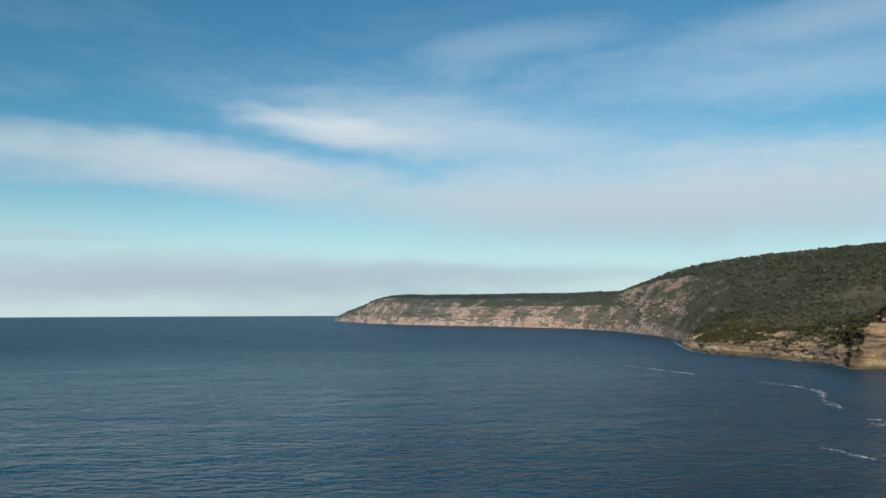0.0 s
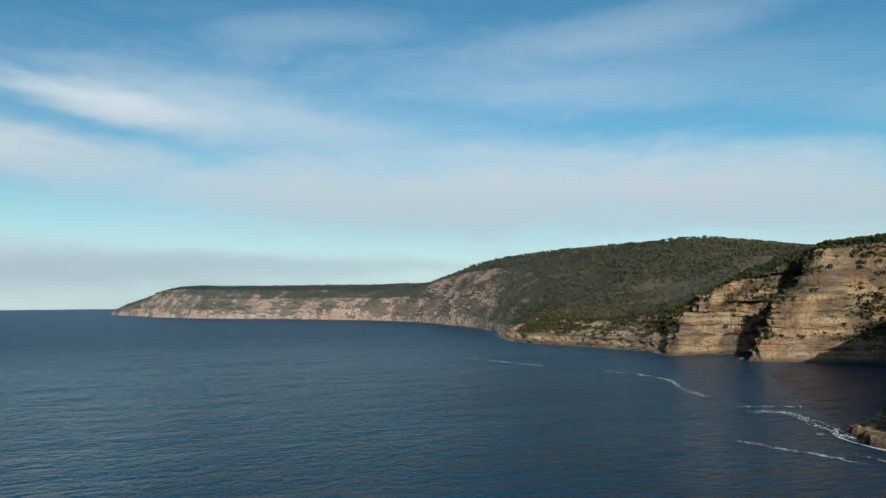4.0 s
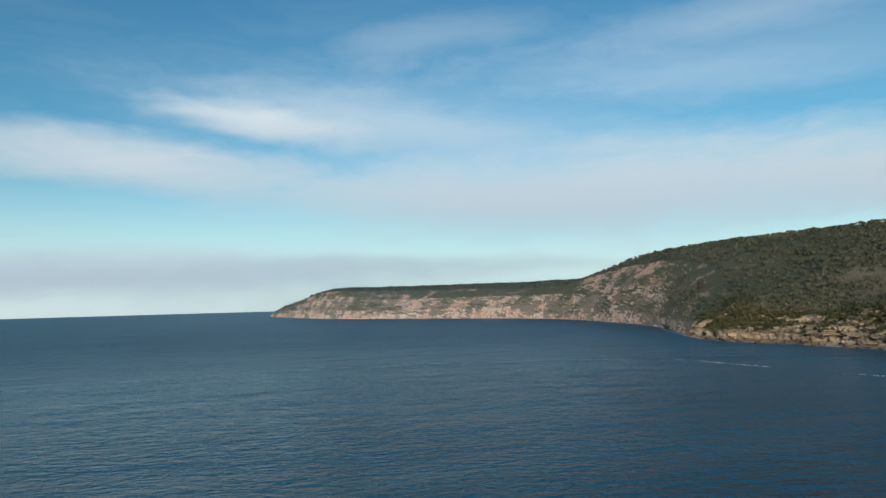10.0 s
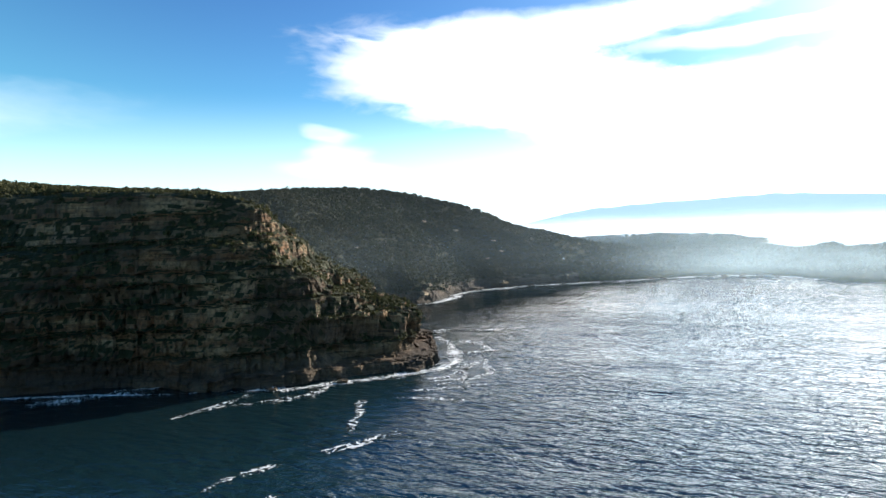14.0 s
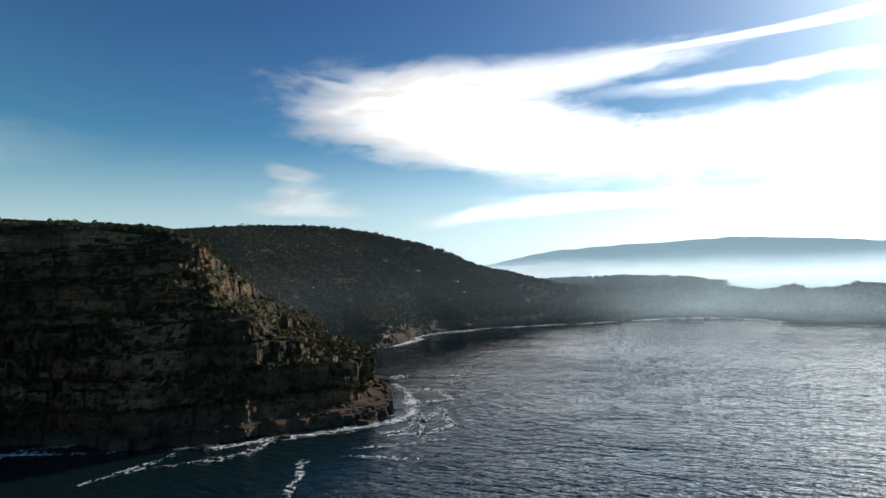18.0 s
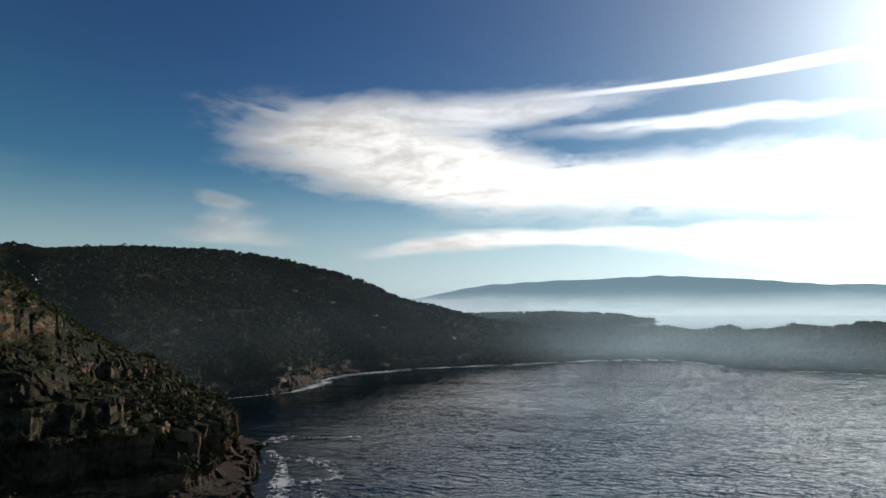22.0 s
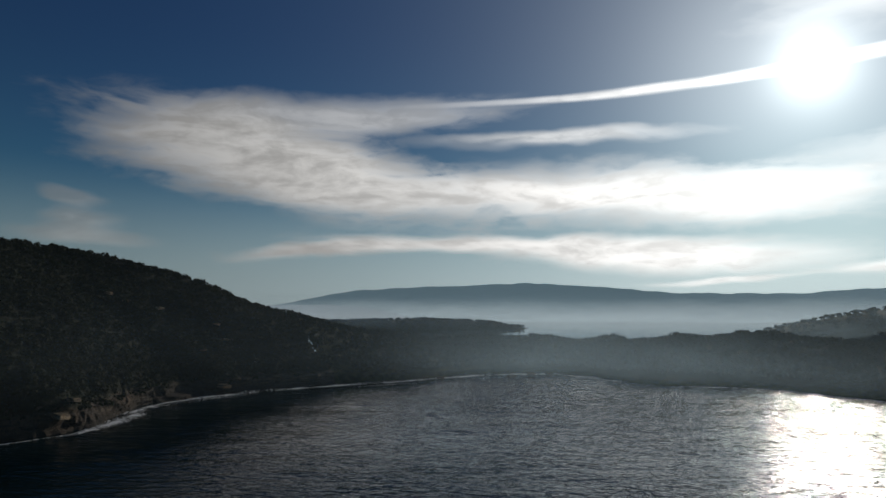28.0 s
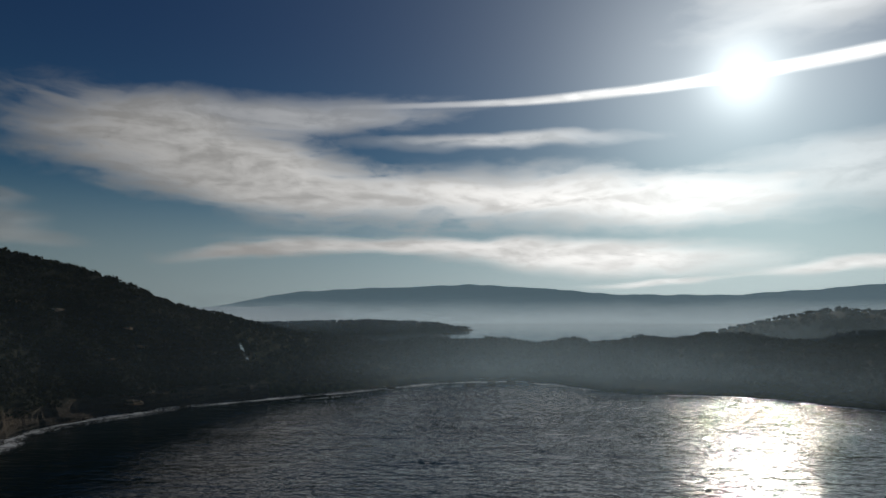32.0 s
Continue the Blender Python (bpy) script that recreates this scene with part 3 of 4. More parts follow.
def weave(rails, step, rows, relief, first=0, last=None, benched=False, coarse=1.0, steps=0.65, shelf=None, roll=4.5):
    """A grid (columns, rows, 3) over the rails between two stations. step: metres between columns; rows: per rail gap; relief: metres of broken rock per rail gap."""
    base = np.asarray(rails[1], float)
    last = len(base) - 1 if last is None else last
    us = [float(first)]
    for i in range(first, last):
        count = max(2, int(np.linalg.norm(base[i + 1] - base[i]) / step))
        us += list(i + (np.arange(count) + 1) / count)
    us = np.array(us)
    lines = [spline(r, us) for r in rails]
    grid, rough = [], []
    for k, count in enumerate(rows):
        for j in range(count + (k == len(rows) - 1)):
            t = j / count
            h = bench(k, t) if benched else t
            if k == 1 and shelf:
                flat = np.clip((us - shelf[0]) / 0.8, 0, 1) * np.clip((shelf[1] - us) / 0.4, 0, 1)
                h = h * (1 - flat) + flat * np.interp(t, (0, 0.34, 0.5, 1), (0, 0.05, 0.72, 1))
            line = lines[k] * (1 - t) + lines[k + 1] * t
            line[:, 2] = lines[k][:, 2] * (1 - h) + lines[k + 1][:, 2] * h
            grid.append(line)
            nxt = relief[min(k + 1, len(relief) - 1)]
            rough.append(np.full(len(us), relief[k] * (1 - t) + nxt * t))
    g, rough = np.stack(grid, 1), np.stack(rough, 1)
    out = lines[0] - lines[3]
    out[:, 2] = 0
    out /= np.linalg.norm(out, axis=1)[:, None] + 1e-6
    x, y, z = g[..., 0].copy(), g[..., 1].copy(), g[..., 2].copy()
    along = np.cumsum(np.r_[0, np.linalg.norm(np.diff(lines[2], axis=0), axis=1)])[:, None] + 0 * z
    # beds of uneven thickness: walls steepen between level benches
    thick = np.random.RandomState(4).uniform(1.2, 8.5, 80) * coarse
    tops = np.cumsum(thick) - 6.0
    zw = z + 6.0 * coarse * fbm(x / 45, y / 45, 0, 4, 5)
    bed = np.searchsorted(tops, zw)
    under = tops[bed] - thick[bed]
    f = (zw - under) / thick[bed]
    amount = np.clip(rough / 3.0, 0, 1) * (z > 1.0)
    g[..., 2] += (np.clip((f - 0.3) / 0.4, 0, 1) - f) * thick[bed] * amount * steps
    # blocks, joints and buttresses
    joint = 2.5 + 7.0 * lattice(bed, 3, 0, 2)
    warp = along / coarse + 3.0 * fbm(along / 15.0, z / 9.0, 0, 3, 31)
    blocks = lattice(np.floor(warp / joint).astype(np.int64), bed, 0, 3) - 0.5
    slabs = lattice(np.floor(warp / 13.0).astype(np.int64), bed // 2, 0, 8) - 0.5
    pillars = np.abs(fbm(along / (3.2 * coarse), z / 40.0, 0, 3, 37)) * np.clip((18 - z) / 8, 0, 1)
    ribs = np.abs(fbm(along / (2.3 * coarse), bed * 3.7, 0, 2, 39)) * (lattice(bed, 1, 0, 44) > 0.45)
    ledge = lattice(bed, 7, 0, 9) - 0.5
    butt = fbm(along / (38.0 * coarse), z / 50.0, 0, 3, 11)
    nook = fbm(along / (13.0 * coarse), z / 10.0, 0, 3, 13)
    fine = fbm(x / (4.0 * coarse), y / (4.0 * coarse), z / 2.2, 3, 17)
    thin = np.floor((zw + 1.6 * fbm(along / 8.0, z / 6.0, 0, 3, 51)) / (0.95 * coarse)).astype(np.int64)
    chips = lattice(np.floor(warp / (1.4 + 3.2 * lattice(thin, 5, 0, 6))).astype(np.int64), thin, 0, 12) - 0.5
    crack = np.exp(-(fbm(along / (3.4 * coarse), z / 11.0, 0, 2, 57) / 0.022) ** 2)
    # some faces stand smooth and massive, others are broken into blocks and columns
    broken = np.clip(0.55 + 3.2 * fbm(along / 50, z / 18, 0, 2, 71), 0.38, 1.2)
    push = rough * (broken * (0.75 * chips - 0.45 * crack + 0.65 * blocks - 1.9 * pillars - 0.9 * ribs) + 0.9 * slabs + 0.5 * ledge + 3.4 * butt + 2.1 * fine + 2.4 * nook)
    g[..., 0] += out[:, None, 0] * push
    g[..., 1] += out[:, None, 1] * push
    soft = np.clip(1 - rough / 3.0, 0, 1)
    g[..., 2] += soft * (roll * fbm(x / 45, y / 45, 0, 4, 23) + 1.4 * fbm(x / 7, y / 7, 0, 2, 29)) * np.clip(z / 20, 0, 1)
    return g, us


def grid_mesh(name, g, first, last):
    c, r = last - first + 1, g.shape[1]
    co = g[first:last + 1].reshape(-1, 3)
    i = (np.arange(c - 1)[:, None] * r + np.arange(r - 1)[None, :]).ravel()
    faces = np.stack([i, i + r, i + r + 1, i + 1], 1)
    return quick_mesh(name, co, faces)


def quick_mesh(name, co, faces, smooth=False):
    me = bpy.data.meshes.new(name)
    k = faces.shape[1]
    me.vertices.add(len(co))
    me.vertices.foreach_set("co", np.asarray(co, np.float32).ravel())
    me.loops.add(len(faces) * k)
    me.loops.foreach_set("vertex_index", faces.astype(np.int32).ravel())
    me.polygons.add(len(faces))
    me.polygons.foreach_set("loop_start", np.arange(0, len(faces) * k, k, dtype=np.int32))
    me.polygons.foreach_set("use_smooth", np.full(len(faces), smooth))
    me.update(calc_edges=True)
    return me


def land(name, g, us, u0, u1, mat, label, category):
    a, b = int(np.searchsorted(us, u0 - 1e-6)), int(np.searchsorted(us, u1 - 1e-6))
    b = min(b, len(us) - 1)
    ob = new(name, grid_mesh(name, g, a, b))
    ob.data.materials.append(mat)
    return tagged(ob, label, category, kind="structure")


for k, drop in ((2, 3), (3, 5), (4, 6), (5, 6), (6, 5), (7, 3)):
    NEAR[4][k] = (*NEAR[4][k][:2], NEAR[4][k][2] - drop)
near_grid, near_us = weave(NEAR, 0.7, (26, 56, 56, 30, 24), (3.0, 3.4, 3.6, 0.6, 0.0), 0, 19, True, shelf=(15.4, 19.6))
cliff = land("sea_cliff", near_grid, near_us, 0, 12, SANDSTONE, "tall bedded orange-brown sandstone sea cliff with scrub on its ledges", "cliff")
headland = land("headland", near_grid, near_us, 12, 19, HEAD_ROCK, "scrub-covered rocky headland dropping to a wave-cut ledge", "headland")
cove_grid, cove_us = weave(NEAR, 1.8, (10, 20, 22, 24, 18), (2.4, 2.2, 1.6, 0.4, 0.0), 19, 26)
spur = fbm(cove_grid[..., 1] / 36, cove_grid[..., 2] / 160, 0, 3, 35) * np.clip(cove_grid[..., 2] / 10, 0, 1) * np.clip((78 - cove_grid[..., 2]) / 30, 0, 1)
cove_grid[..., 0] -= 26 * spur
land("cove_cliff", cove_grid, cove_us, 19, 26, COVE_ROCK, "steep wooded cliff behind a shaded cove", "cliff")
shore_grid, shore_us = weave(NEAR, 4.0, (5, 8, 10, 14, 14), (0.8, 0.6, 0.3, 0.0, 0.0), 26, roll=13.0)
shore_grid[..., 2] *= (1 - 0.16 * np.clip((shore_us - 27) / 1.5, 0, 1) * np.clip((34 - shore_us) / 1.5, 0, 1))[:, None]
# low knolls and saddles along the neck of land
KNOLLS = [(26, 1.0), (26.5, 0.86), (27.2, 0.93), (27.55, 1.11), (27.9, 0.93), (28.2, 1.14), (28.45, 1.28), (28.7, 1.17), (28.95, 1.09), (29.15, 1.0), (29.35, 0.85), (29.55, 0.78), (29.8, 0.99), (29.92, 0.98),
          (30.15, 0.78), (30.46, 0.75), (30.77, 0.95), (31.07, 0.96), (31.36, 0.88), (31.65, 0.96), (31.93, 1.08), (32.16, 1.0), (32.37, 0.86), (32.6, 0.78), (33, 0.66), (34, 0.59)]
shore_grid[..., 2] *= np.interp(shore_us, *zip(*KNOLLS))[:, None]
land("isthmus", shore_grid, shore_us, 26, 34, SCRUB, "low wooded neck of land between sea and lagoon", "land")
for rail in NORTH[:4]:
    rail[3] = (rail[3][0] + 44, rail[3][1] + 8, rail[3][2])
north_grid, north_us = weave(NORTH, 1.1, (14, 34, 32, 16, 14, 8), (3.6, 5.2, 5.0, 1.0, 0.0, 0.0), 0, 8, True)
land("sea_cliff", north_grid, north_us, 0, 5, NORTH_ROCK, "stepped sandstone cliff with deep shaded gullies", "cliff")
land("wooded_slope", north_grid, north_us, 5, 8, GREY_ROCK, "wooded slope above low pale rock shelves", "hill")
far_grid, far_us = weave(NORTH, 5.0, (8, 16, 16, 14, 12, 6), (2.2, 1.4, 1.2, 0.8, 0.0, 0.0), 7, None, False, 2.5, 0.2)
gully = 26 * fbm(far_grid[..., 0] / 60, far_grid[..., 1] / 60, far_grid[..., 2] / 90, 3, 33) * np.clip(far_grid[..., 2] / 12, 0, 1)
far_grid[..., 0] += gully * np.clip(1.4 - far_grid[..., 2] / 90, 0, 1)
land("wooded_slope", far_grid, far_us, 7.6, 12, PINK_ROCK, "steep hillside of pinkish scree and rock above the sea", "hill")
land("far_headland", far_grid, far_us, 12, 19, PINK_ROCK, "long flat-topped headland of pale pinkish cliffs", "headland")


# ---- water ----
def sea_height(x, y):
    fade = np.clip(1.3 - np.hypot(x, y) / 1500, 0, 1)
    ux, uy = x * math.cos(0.35) + y * math.sin(0.35), -x * math.sin(0.35) + y * math.cos(0.35)
    return fade * 0.7 * fbm(ux / 40, uy / 16, 0, 2, 41)


def build_sea():
    rings = [0.0, 0.01]
    r, step = 4.0, 4.0
    while r < 4930:
        rings.append(r)
        step = max(2.4, r * (0.011 if r < 1500 else 0.04))
        r += step
    rings.append(4950.0)
    rings = np.array(rings[1:])
    a = np.radians(np.concatenate([np.linspace(-125, 125, 900), np.linspace(125, 235, 82)[1:-1]]))
    n = len(a)
    x = rings[:, None] * np.cos(a)
    y = rings[:, None] * np.sin(a)
    z = sea_height(x, y)
    co = np.stack([x, y, z], -1).reshape(-1, 3)
    i = np.arange(len(rings) - 1)[:, None] * n
    j = np.arange(n)[None, :]
    k = (j + 1) % n
    faces = np.stack([i + j, i + n + j, i + n + k, i + k], -1).reshape(-1, 4)
    ob = new("sea", quick_mesh("sea", co, faces, True))
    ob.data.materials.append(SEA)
    tagged(ob, "deep blue sea with a light swell and wind ripples", "sea", kind="structure")


build_sea()

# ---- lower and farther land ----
def painted_haze_material(name, low, high, z0, z1, amount):
    """Far land in glowing colours: bright haze painted in, thinning upward."""
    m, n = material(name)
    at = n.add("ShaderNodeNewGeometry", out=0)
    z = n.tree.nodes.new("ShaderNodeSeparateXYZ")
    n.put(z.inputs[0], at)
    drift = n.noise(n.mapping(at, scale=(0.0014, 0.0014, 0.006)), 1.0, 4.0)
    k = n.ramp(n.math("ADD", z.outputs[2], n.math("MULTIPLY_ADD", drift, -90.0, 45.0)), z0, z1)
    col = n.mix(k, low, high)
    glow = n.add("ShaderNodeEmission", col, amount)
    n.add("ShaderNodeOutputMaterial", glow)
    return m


def ridge(name, spine, mat, label, category, kind="structure", step=14.0, rough=3.0, seed=0):
    """A long hill over a spine of (x, y, height, half width)."""
    sp = np.asarray(spine, float)
    us = []
    for i in range(len(sp) - 1):
        c = max(2, int(np.hypot(*(sp[i + 1, :2] - sp[i, :2])) / step))
        us += list(i + np.arange(c) / c)
    us = np.array(us + [len(sp) - 1.0])
    line = np.stack([np.interp(us, np.arange(len(sp)), sp[:, k]) for k in range(4)], 1)
    smooth = np.stack([spline(np.c_[sp[:, :2], 0 * sp[:, 0]], us)[:, k] for k in (0, 1)], 1)
    d = np.gradient(smooth, axis=0)
    d /= np.linalg.norm(d, axis=1)[:, None] + 1e-9
    side = np.stack([-d[:, 1], d[:, 0]], 1)
    w = np.linspace(-1, 1, 25)
    x = smooth[:, 0:1] + side[:, 0:1] * line[:, 3:4] * w
    y = smooth[:, 1:2] + side[:, 1:2] * line[:, 3:4] * w
    shape = np.cos(w * np.pi / 2)[None, :] ** 0.8
    z = line[:, 2:3] * shape - 2.0 + rough * 4 * fbm(x / (60 + 6 * rough), y / (60 + 6 * rough), 0, 4, 60 + seed) * shape
    g = np.stack([x, y, z], -1)
    ob = new(name, grid_mesh(name, g, 0, len(us) - 1))
    ob.data.materials.append(mat)
    tagged(ob, label, category, kind=kind)
    return g


FAR_HAZE = painted_haze_material("painted_haze_far_hill", (0.45, 0.54, 0.58), (0.115, 0.18, 0.22), 10, 150, 1.85)
MID_HAZE = painted_haze_material("painted_mist_low_ridge", (0.46, 0.53, 0.57), (0.28, 0.35, 0.40), 10, 110, 1.7)


def polar(az, r, z, w):
    return (r * math.sin(radians(az)), r * math.cos(radians(az)), z, w)


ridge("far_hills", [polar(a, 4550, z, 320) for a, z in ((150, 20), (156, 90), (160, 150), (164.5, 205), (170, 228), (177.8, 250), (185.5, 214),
      (190, 178), (198, 172), (203, 190), (208, 222), (216, 250), (226, 180), (238, 60))], FAR_HAZE, "blue-grey hills beyond the lagoon with mist painted on as a glow", "hills", "structure", 40, 6.0, 1)
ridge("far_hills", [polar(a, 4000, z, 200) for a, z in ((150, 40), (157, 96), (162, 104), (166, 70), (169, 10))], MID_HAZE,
      "low pale ridge with mist painted on as a glow", "hills", "structure", 50, 3.0, 2)
spit_grid = ridge("wooded_spit", [(76, -2215, 3, 25), (130, -2175, 14, 55), (240, -2100, 26, 85), (380, -1990, 30, 90), (560, -1850, 26, 100), (760, -1600, 24, 110), (900, -1300, 30, 120)],
                  SCRUB, "low wooded spit reaching into the lagoon", "land", seed=3)
hill_grid = ridge("wooded_hill", [(-215, -935, 6, 50), (-270, -945, 26, 90), (-350, -955, 42, 120), (-400, -945, 50, 130), (-520, -900, 46, 140), (-720, -820, 40, 150)],
                  SCRUB, "wooded hill beside the lagoon", "hill", seed=4)


# ---- woodland ----
LEAVES = leaf_material("eucalypt_leaves", (0.035, 0.051, 0.022), (0.013, 0.021, 0.009), (0.048, 0.051, 0.023))
HEATH = leaf_material("heath_leaves", (0.055, 0.057, 0.026), (0.022, 0.027, 0.012))
# darker leaf copy: the shade of the backlit woods is in its colour
DARK_LEAVES = leaf_material("shade_dark_wood_leaves", (0.028, 0.034, 0.018), (0.018, 0.023, 0.012), (0.036, 0.035, 0.018))
# dry and slope leaves, paled: distance haze is put into both colours
HAZED_DRY = leaf_material("haze_paled_dry_leaves", (0.088, 0.098, 0.066), (0.048, 0.057, 0.039), (0.112, 0.100, 0.066))
SLOPE_LEAVES = leaf_material("slope_wood_leaves", (0.072, 0.080, 0.050), (0.032, 0.040, 0.026), (0.105, 0.092, 0.060))
rng = np.random.RandomState(7)


def bark_material():
    m, n = material("pale_bark")
    at = n.add("ShaderNodeNewGeometry", out=0)
    a = n.noise(n.mapping(at, scale=(3, 3, 0.5)), 1.0, 4.0)
    surface(n, n.mix(a, (0.09, 0.07, 0.055), (0.30, 0.27, 0.23)), 0.85, a, 0.4, 0.1)
    return m


BARK = bark_material()


def tuft_cloud(lumps, count, size):
    """Leaf tufts, two bent triangles each, over the shells of several lumps (x, y, z, radius, flatness)."""
    v, f = [], []
    lumps = np.asarray(lumps, float)
    pick = rng.choice(len(lumps), count, p=lumps[:, 3] ** 2 / (lumps[:, 3] ** 2).sum())
    for i in pick:
        c, r, flat = lumps[i, :3], lumps[i, 3], lumps[i, 4]
        d = rng.normal(size=3)
        d /= np.linalg.norm(d)
        d[2] = abs(d[2]) * 1.1 - 0.25
        p = c + d * r * rng.uniform(0.55, 1.08) * np.array([1, 1, flat])
        a = rng.normal(size=3)
        a = np.cross(d, a)
        a /= np.linalg.norm(a) + 1e-9
        b = np.cross(d, a) + 0.5 * d * rng.uniform(-1, 1)
        s = size * rng.uniform(0.6, 1.3)
        k = len(v)
        v += [p - a * s, p + b * s * 0.9, p + a * s, p - b * s * 0.8 + d * s * 0.3]
        f += [(k, k + 1, k + 2), (k, k + 2, k + 3)]
    return np.array(v), np.array(f)


def tree_kinds(n, lo, hi, tufts, size, tall):
    kinds = []
    for _ in range(n):
        lumps = []
        for _ in range(rng.randint(3, 6)):
            lumps.append((rng.uniform(-1.5, 1.5), rng.uniform(-1.5, 1.5), tall * rng.uniform(0.35, 0.85), rng.uniform(lo, hi), rng.uniform(0.6, 0.95)))
        kinds.append(tuft_cloud(lumps, tufts, size))
    return kinds


def plant(name, spots, kinds, scales, mat, label, category):
    """All plants of a stretch of ground in one mesh."""
    vs, fs, k = [], [], 0
    for p, s in zip(spots, scales):
        v, f = kinds[rng.randint(len(kinds))]
        a = rng.uniform(0, 6.283)
        ca, sa = math.cos(a), math.sin(a)
        w = np.stack([v[:, 0] * ca - v[:, 1] * sa, v[:, 0] * sa + v[:, 1] * ca, v[:, 2]], 1) * s + p
        vs.append(w)
        fs.append(f + k)
        k += len(v)
    ob = new(name, quick_mesh(name, np.concatenate(vs), np.concatenate(fs)))
    ob.data.materials.append(mat)
    return tagged(ob, label, category, kind="stuff")


def spots_on(g, density, flat, low, rows=None, cols=None, patchy=0.0, high=1e9):
    """Random places on the grid where the ground is flat enough. density: plants per square metre."""
    g = g[slice(*cols) if cols else slice(None), slice(*rows) if rows else slice(None)]
    a, b, c, d = g[:-1, :-1], g[1:, :-1], g[1:, 1:], g[:-1, 1:]
    nrm = np.cross(c - a, d - b) * 0.5
    area = np.linalg.norm(nrm, axis=-1)
    up = np.abs(nrm[..., 2]) / (area + 1e-9)
    ok = (up > flat) & (a[..., 2] > low) & (a[..., 2] < high)
    keep = 1.0
    if patchy:
        keep = np.clip(0.5 + patchy * 4 * fbm(a[..., 0] / 40, a[..., 1] / 40, a[..., 2] / 25, 3, 77), 0, 1)
    want = area * density * ok * keep
    n = rng.poisson(want)
    i, j = np.nonzero(n)
    reps = n[i, j]
    i, j = np.repeat(i, reps), np.repeat(j, reps)
    u, w = rng.uniform(size=(2, len(i), 1))
    p = a[i, j] * (1 - u) * (1 - w) + b[i, j] * u * (1 - w) + c[i, j] * u * w + d[i, j] * (1 - u) * w
    return p - np.array([0, 0, 0.25])


TREES = tree_kinds(8, 1.5, 2.5, 38, 0.9, 4.6)
SMALL = tree_kinds(6, 1.6, 2.6, 20, 1.35, 4.2)
TINY = tree_kinds(7, 1.4, 2.5, 11, 1.55, 3.8)
LOW = tree_kinds(7, 1.3, 2.3, 22, 0.95, 3.0)
SHRUBS = tree_kinds(6, 0.8, 1.4, 16, 0.75, 1.6)


def col_at(us, u):
    return int(np.searchsorted(us, u - 1e-6))


def wood(name, g, density, flat, low, kinds, size, mat, label, category="woodland", rows=None, cols=None, patchy=0.0, high=1e9):
    p = spots_on(g, density, flat, low, rows, cols, patchy, high)
    s = rng.uniform(size[0], size[1], len(p))
    return plant(name, p, kinds, s, mat, label, category) if len(p) else None


wood("woodland", near_grid, 0.065, 0.55, 20, LOW, (0.15, 0.48), LEAVES, "grey-green eucalypt wood on the cliff top", rows=(142, None), cols=(0, col_at(near_us, 13)), patchy=0.35)
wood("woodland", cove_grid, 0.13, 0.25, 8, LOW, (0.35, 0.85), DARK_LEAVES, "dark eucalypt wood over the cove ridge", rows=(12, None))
wood("heath", near_grid, 0.10, 0.42, 9, SHRUBS, (0.4, 1.1), HEATH, "olive heath and low scrub on the ledges", "shrubs", cols=(0, col_at(near_us, 12)), rows=(26, 175), patchy=0.7)
wood("heath", near_grid, 0.22, 0.32, 24, SHRUBS, (0.5, 1.3), HEATH, "thick scrub on the bench half way up the cliff", "shrubs", cols=(col_at(near_us, 3.5), col_at(near_us, 12)), rows=(66, 106), high=44, patchy=0.35)
wood("heath", near_grid, 0.13, 0.5, 20, SHRUBS, (0.4, 1.0), HEATH, "grey-green heath along the cliff edge", "shrubs", cols=(0, col_at(near_us, 13)), rows=(134, 178))
wood("heath", near_grid, 0.20, 0.35, 7, SHRUBS, (0.35, 0.8), HEATH, "dense low scrub over the headland", "shrubs", cols=(col_at(near_us, 12), None), rows=(26, None), patchy=0.3)
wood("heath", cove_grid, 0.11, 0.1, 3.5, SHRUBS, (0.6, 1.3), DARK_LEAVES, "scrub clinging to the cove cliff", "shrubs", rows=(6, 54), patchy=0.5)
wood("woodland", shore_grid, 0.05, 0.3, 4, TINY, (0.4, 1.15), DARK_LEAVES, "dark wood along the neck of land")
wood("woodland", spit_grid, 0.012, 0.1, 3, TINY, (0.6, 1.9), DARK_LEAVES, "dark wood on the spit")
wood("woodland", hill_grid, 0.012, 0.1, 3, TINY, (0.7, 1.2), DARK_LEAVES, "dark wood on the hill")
wood("woodland", north_grid, 0.045, 0.35, 10, TINY, (0.25, 0.7), HAZED_DRY, "mixed green wood on the long slope", rows=(78, None), patchy=0.4)
wood("woodland", north_grid, 0.055, 0.35, 14, TINY, (0.35, 0.95), SLOPE_LEAVES, "dark clumps of eucalypts on the long slope", rows=(74, None), patchy=0.9)
wood("woodland", north_grid, 0.12, 0.3, 40, SHRUBS, (0.8, 2.0), LEAVES, "eucalypt wood on top of the stepped cliff", rows=(78, 98), cols=(0, col_at(north_us, 5)))
wood("heath", north_grid, 0.22, 0.10, 9, SHRUBS, (0.5, 1.5), HEATH, "scrub on the ledges of the stepped cliff", "shrubs", rows=(16, 82), patchy=0.8)
wood("woodland", far_grid, 0.026, 0.45, 20, TINY, (0.5, 1.3), SLOPE_LEAVES, "far wood on the upper slopes", rows=(40, None), patchy=0.3)
wood("woodland", far_grid, 0.02, 0.25, 14, TINY, (0.5, 1.2), SLOPE_LEAVES, "low wood spreading down the steep hillside", rows=(18, 42), cols=(0, col_at(far_us, 9.0)), patchy=0.9)


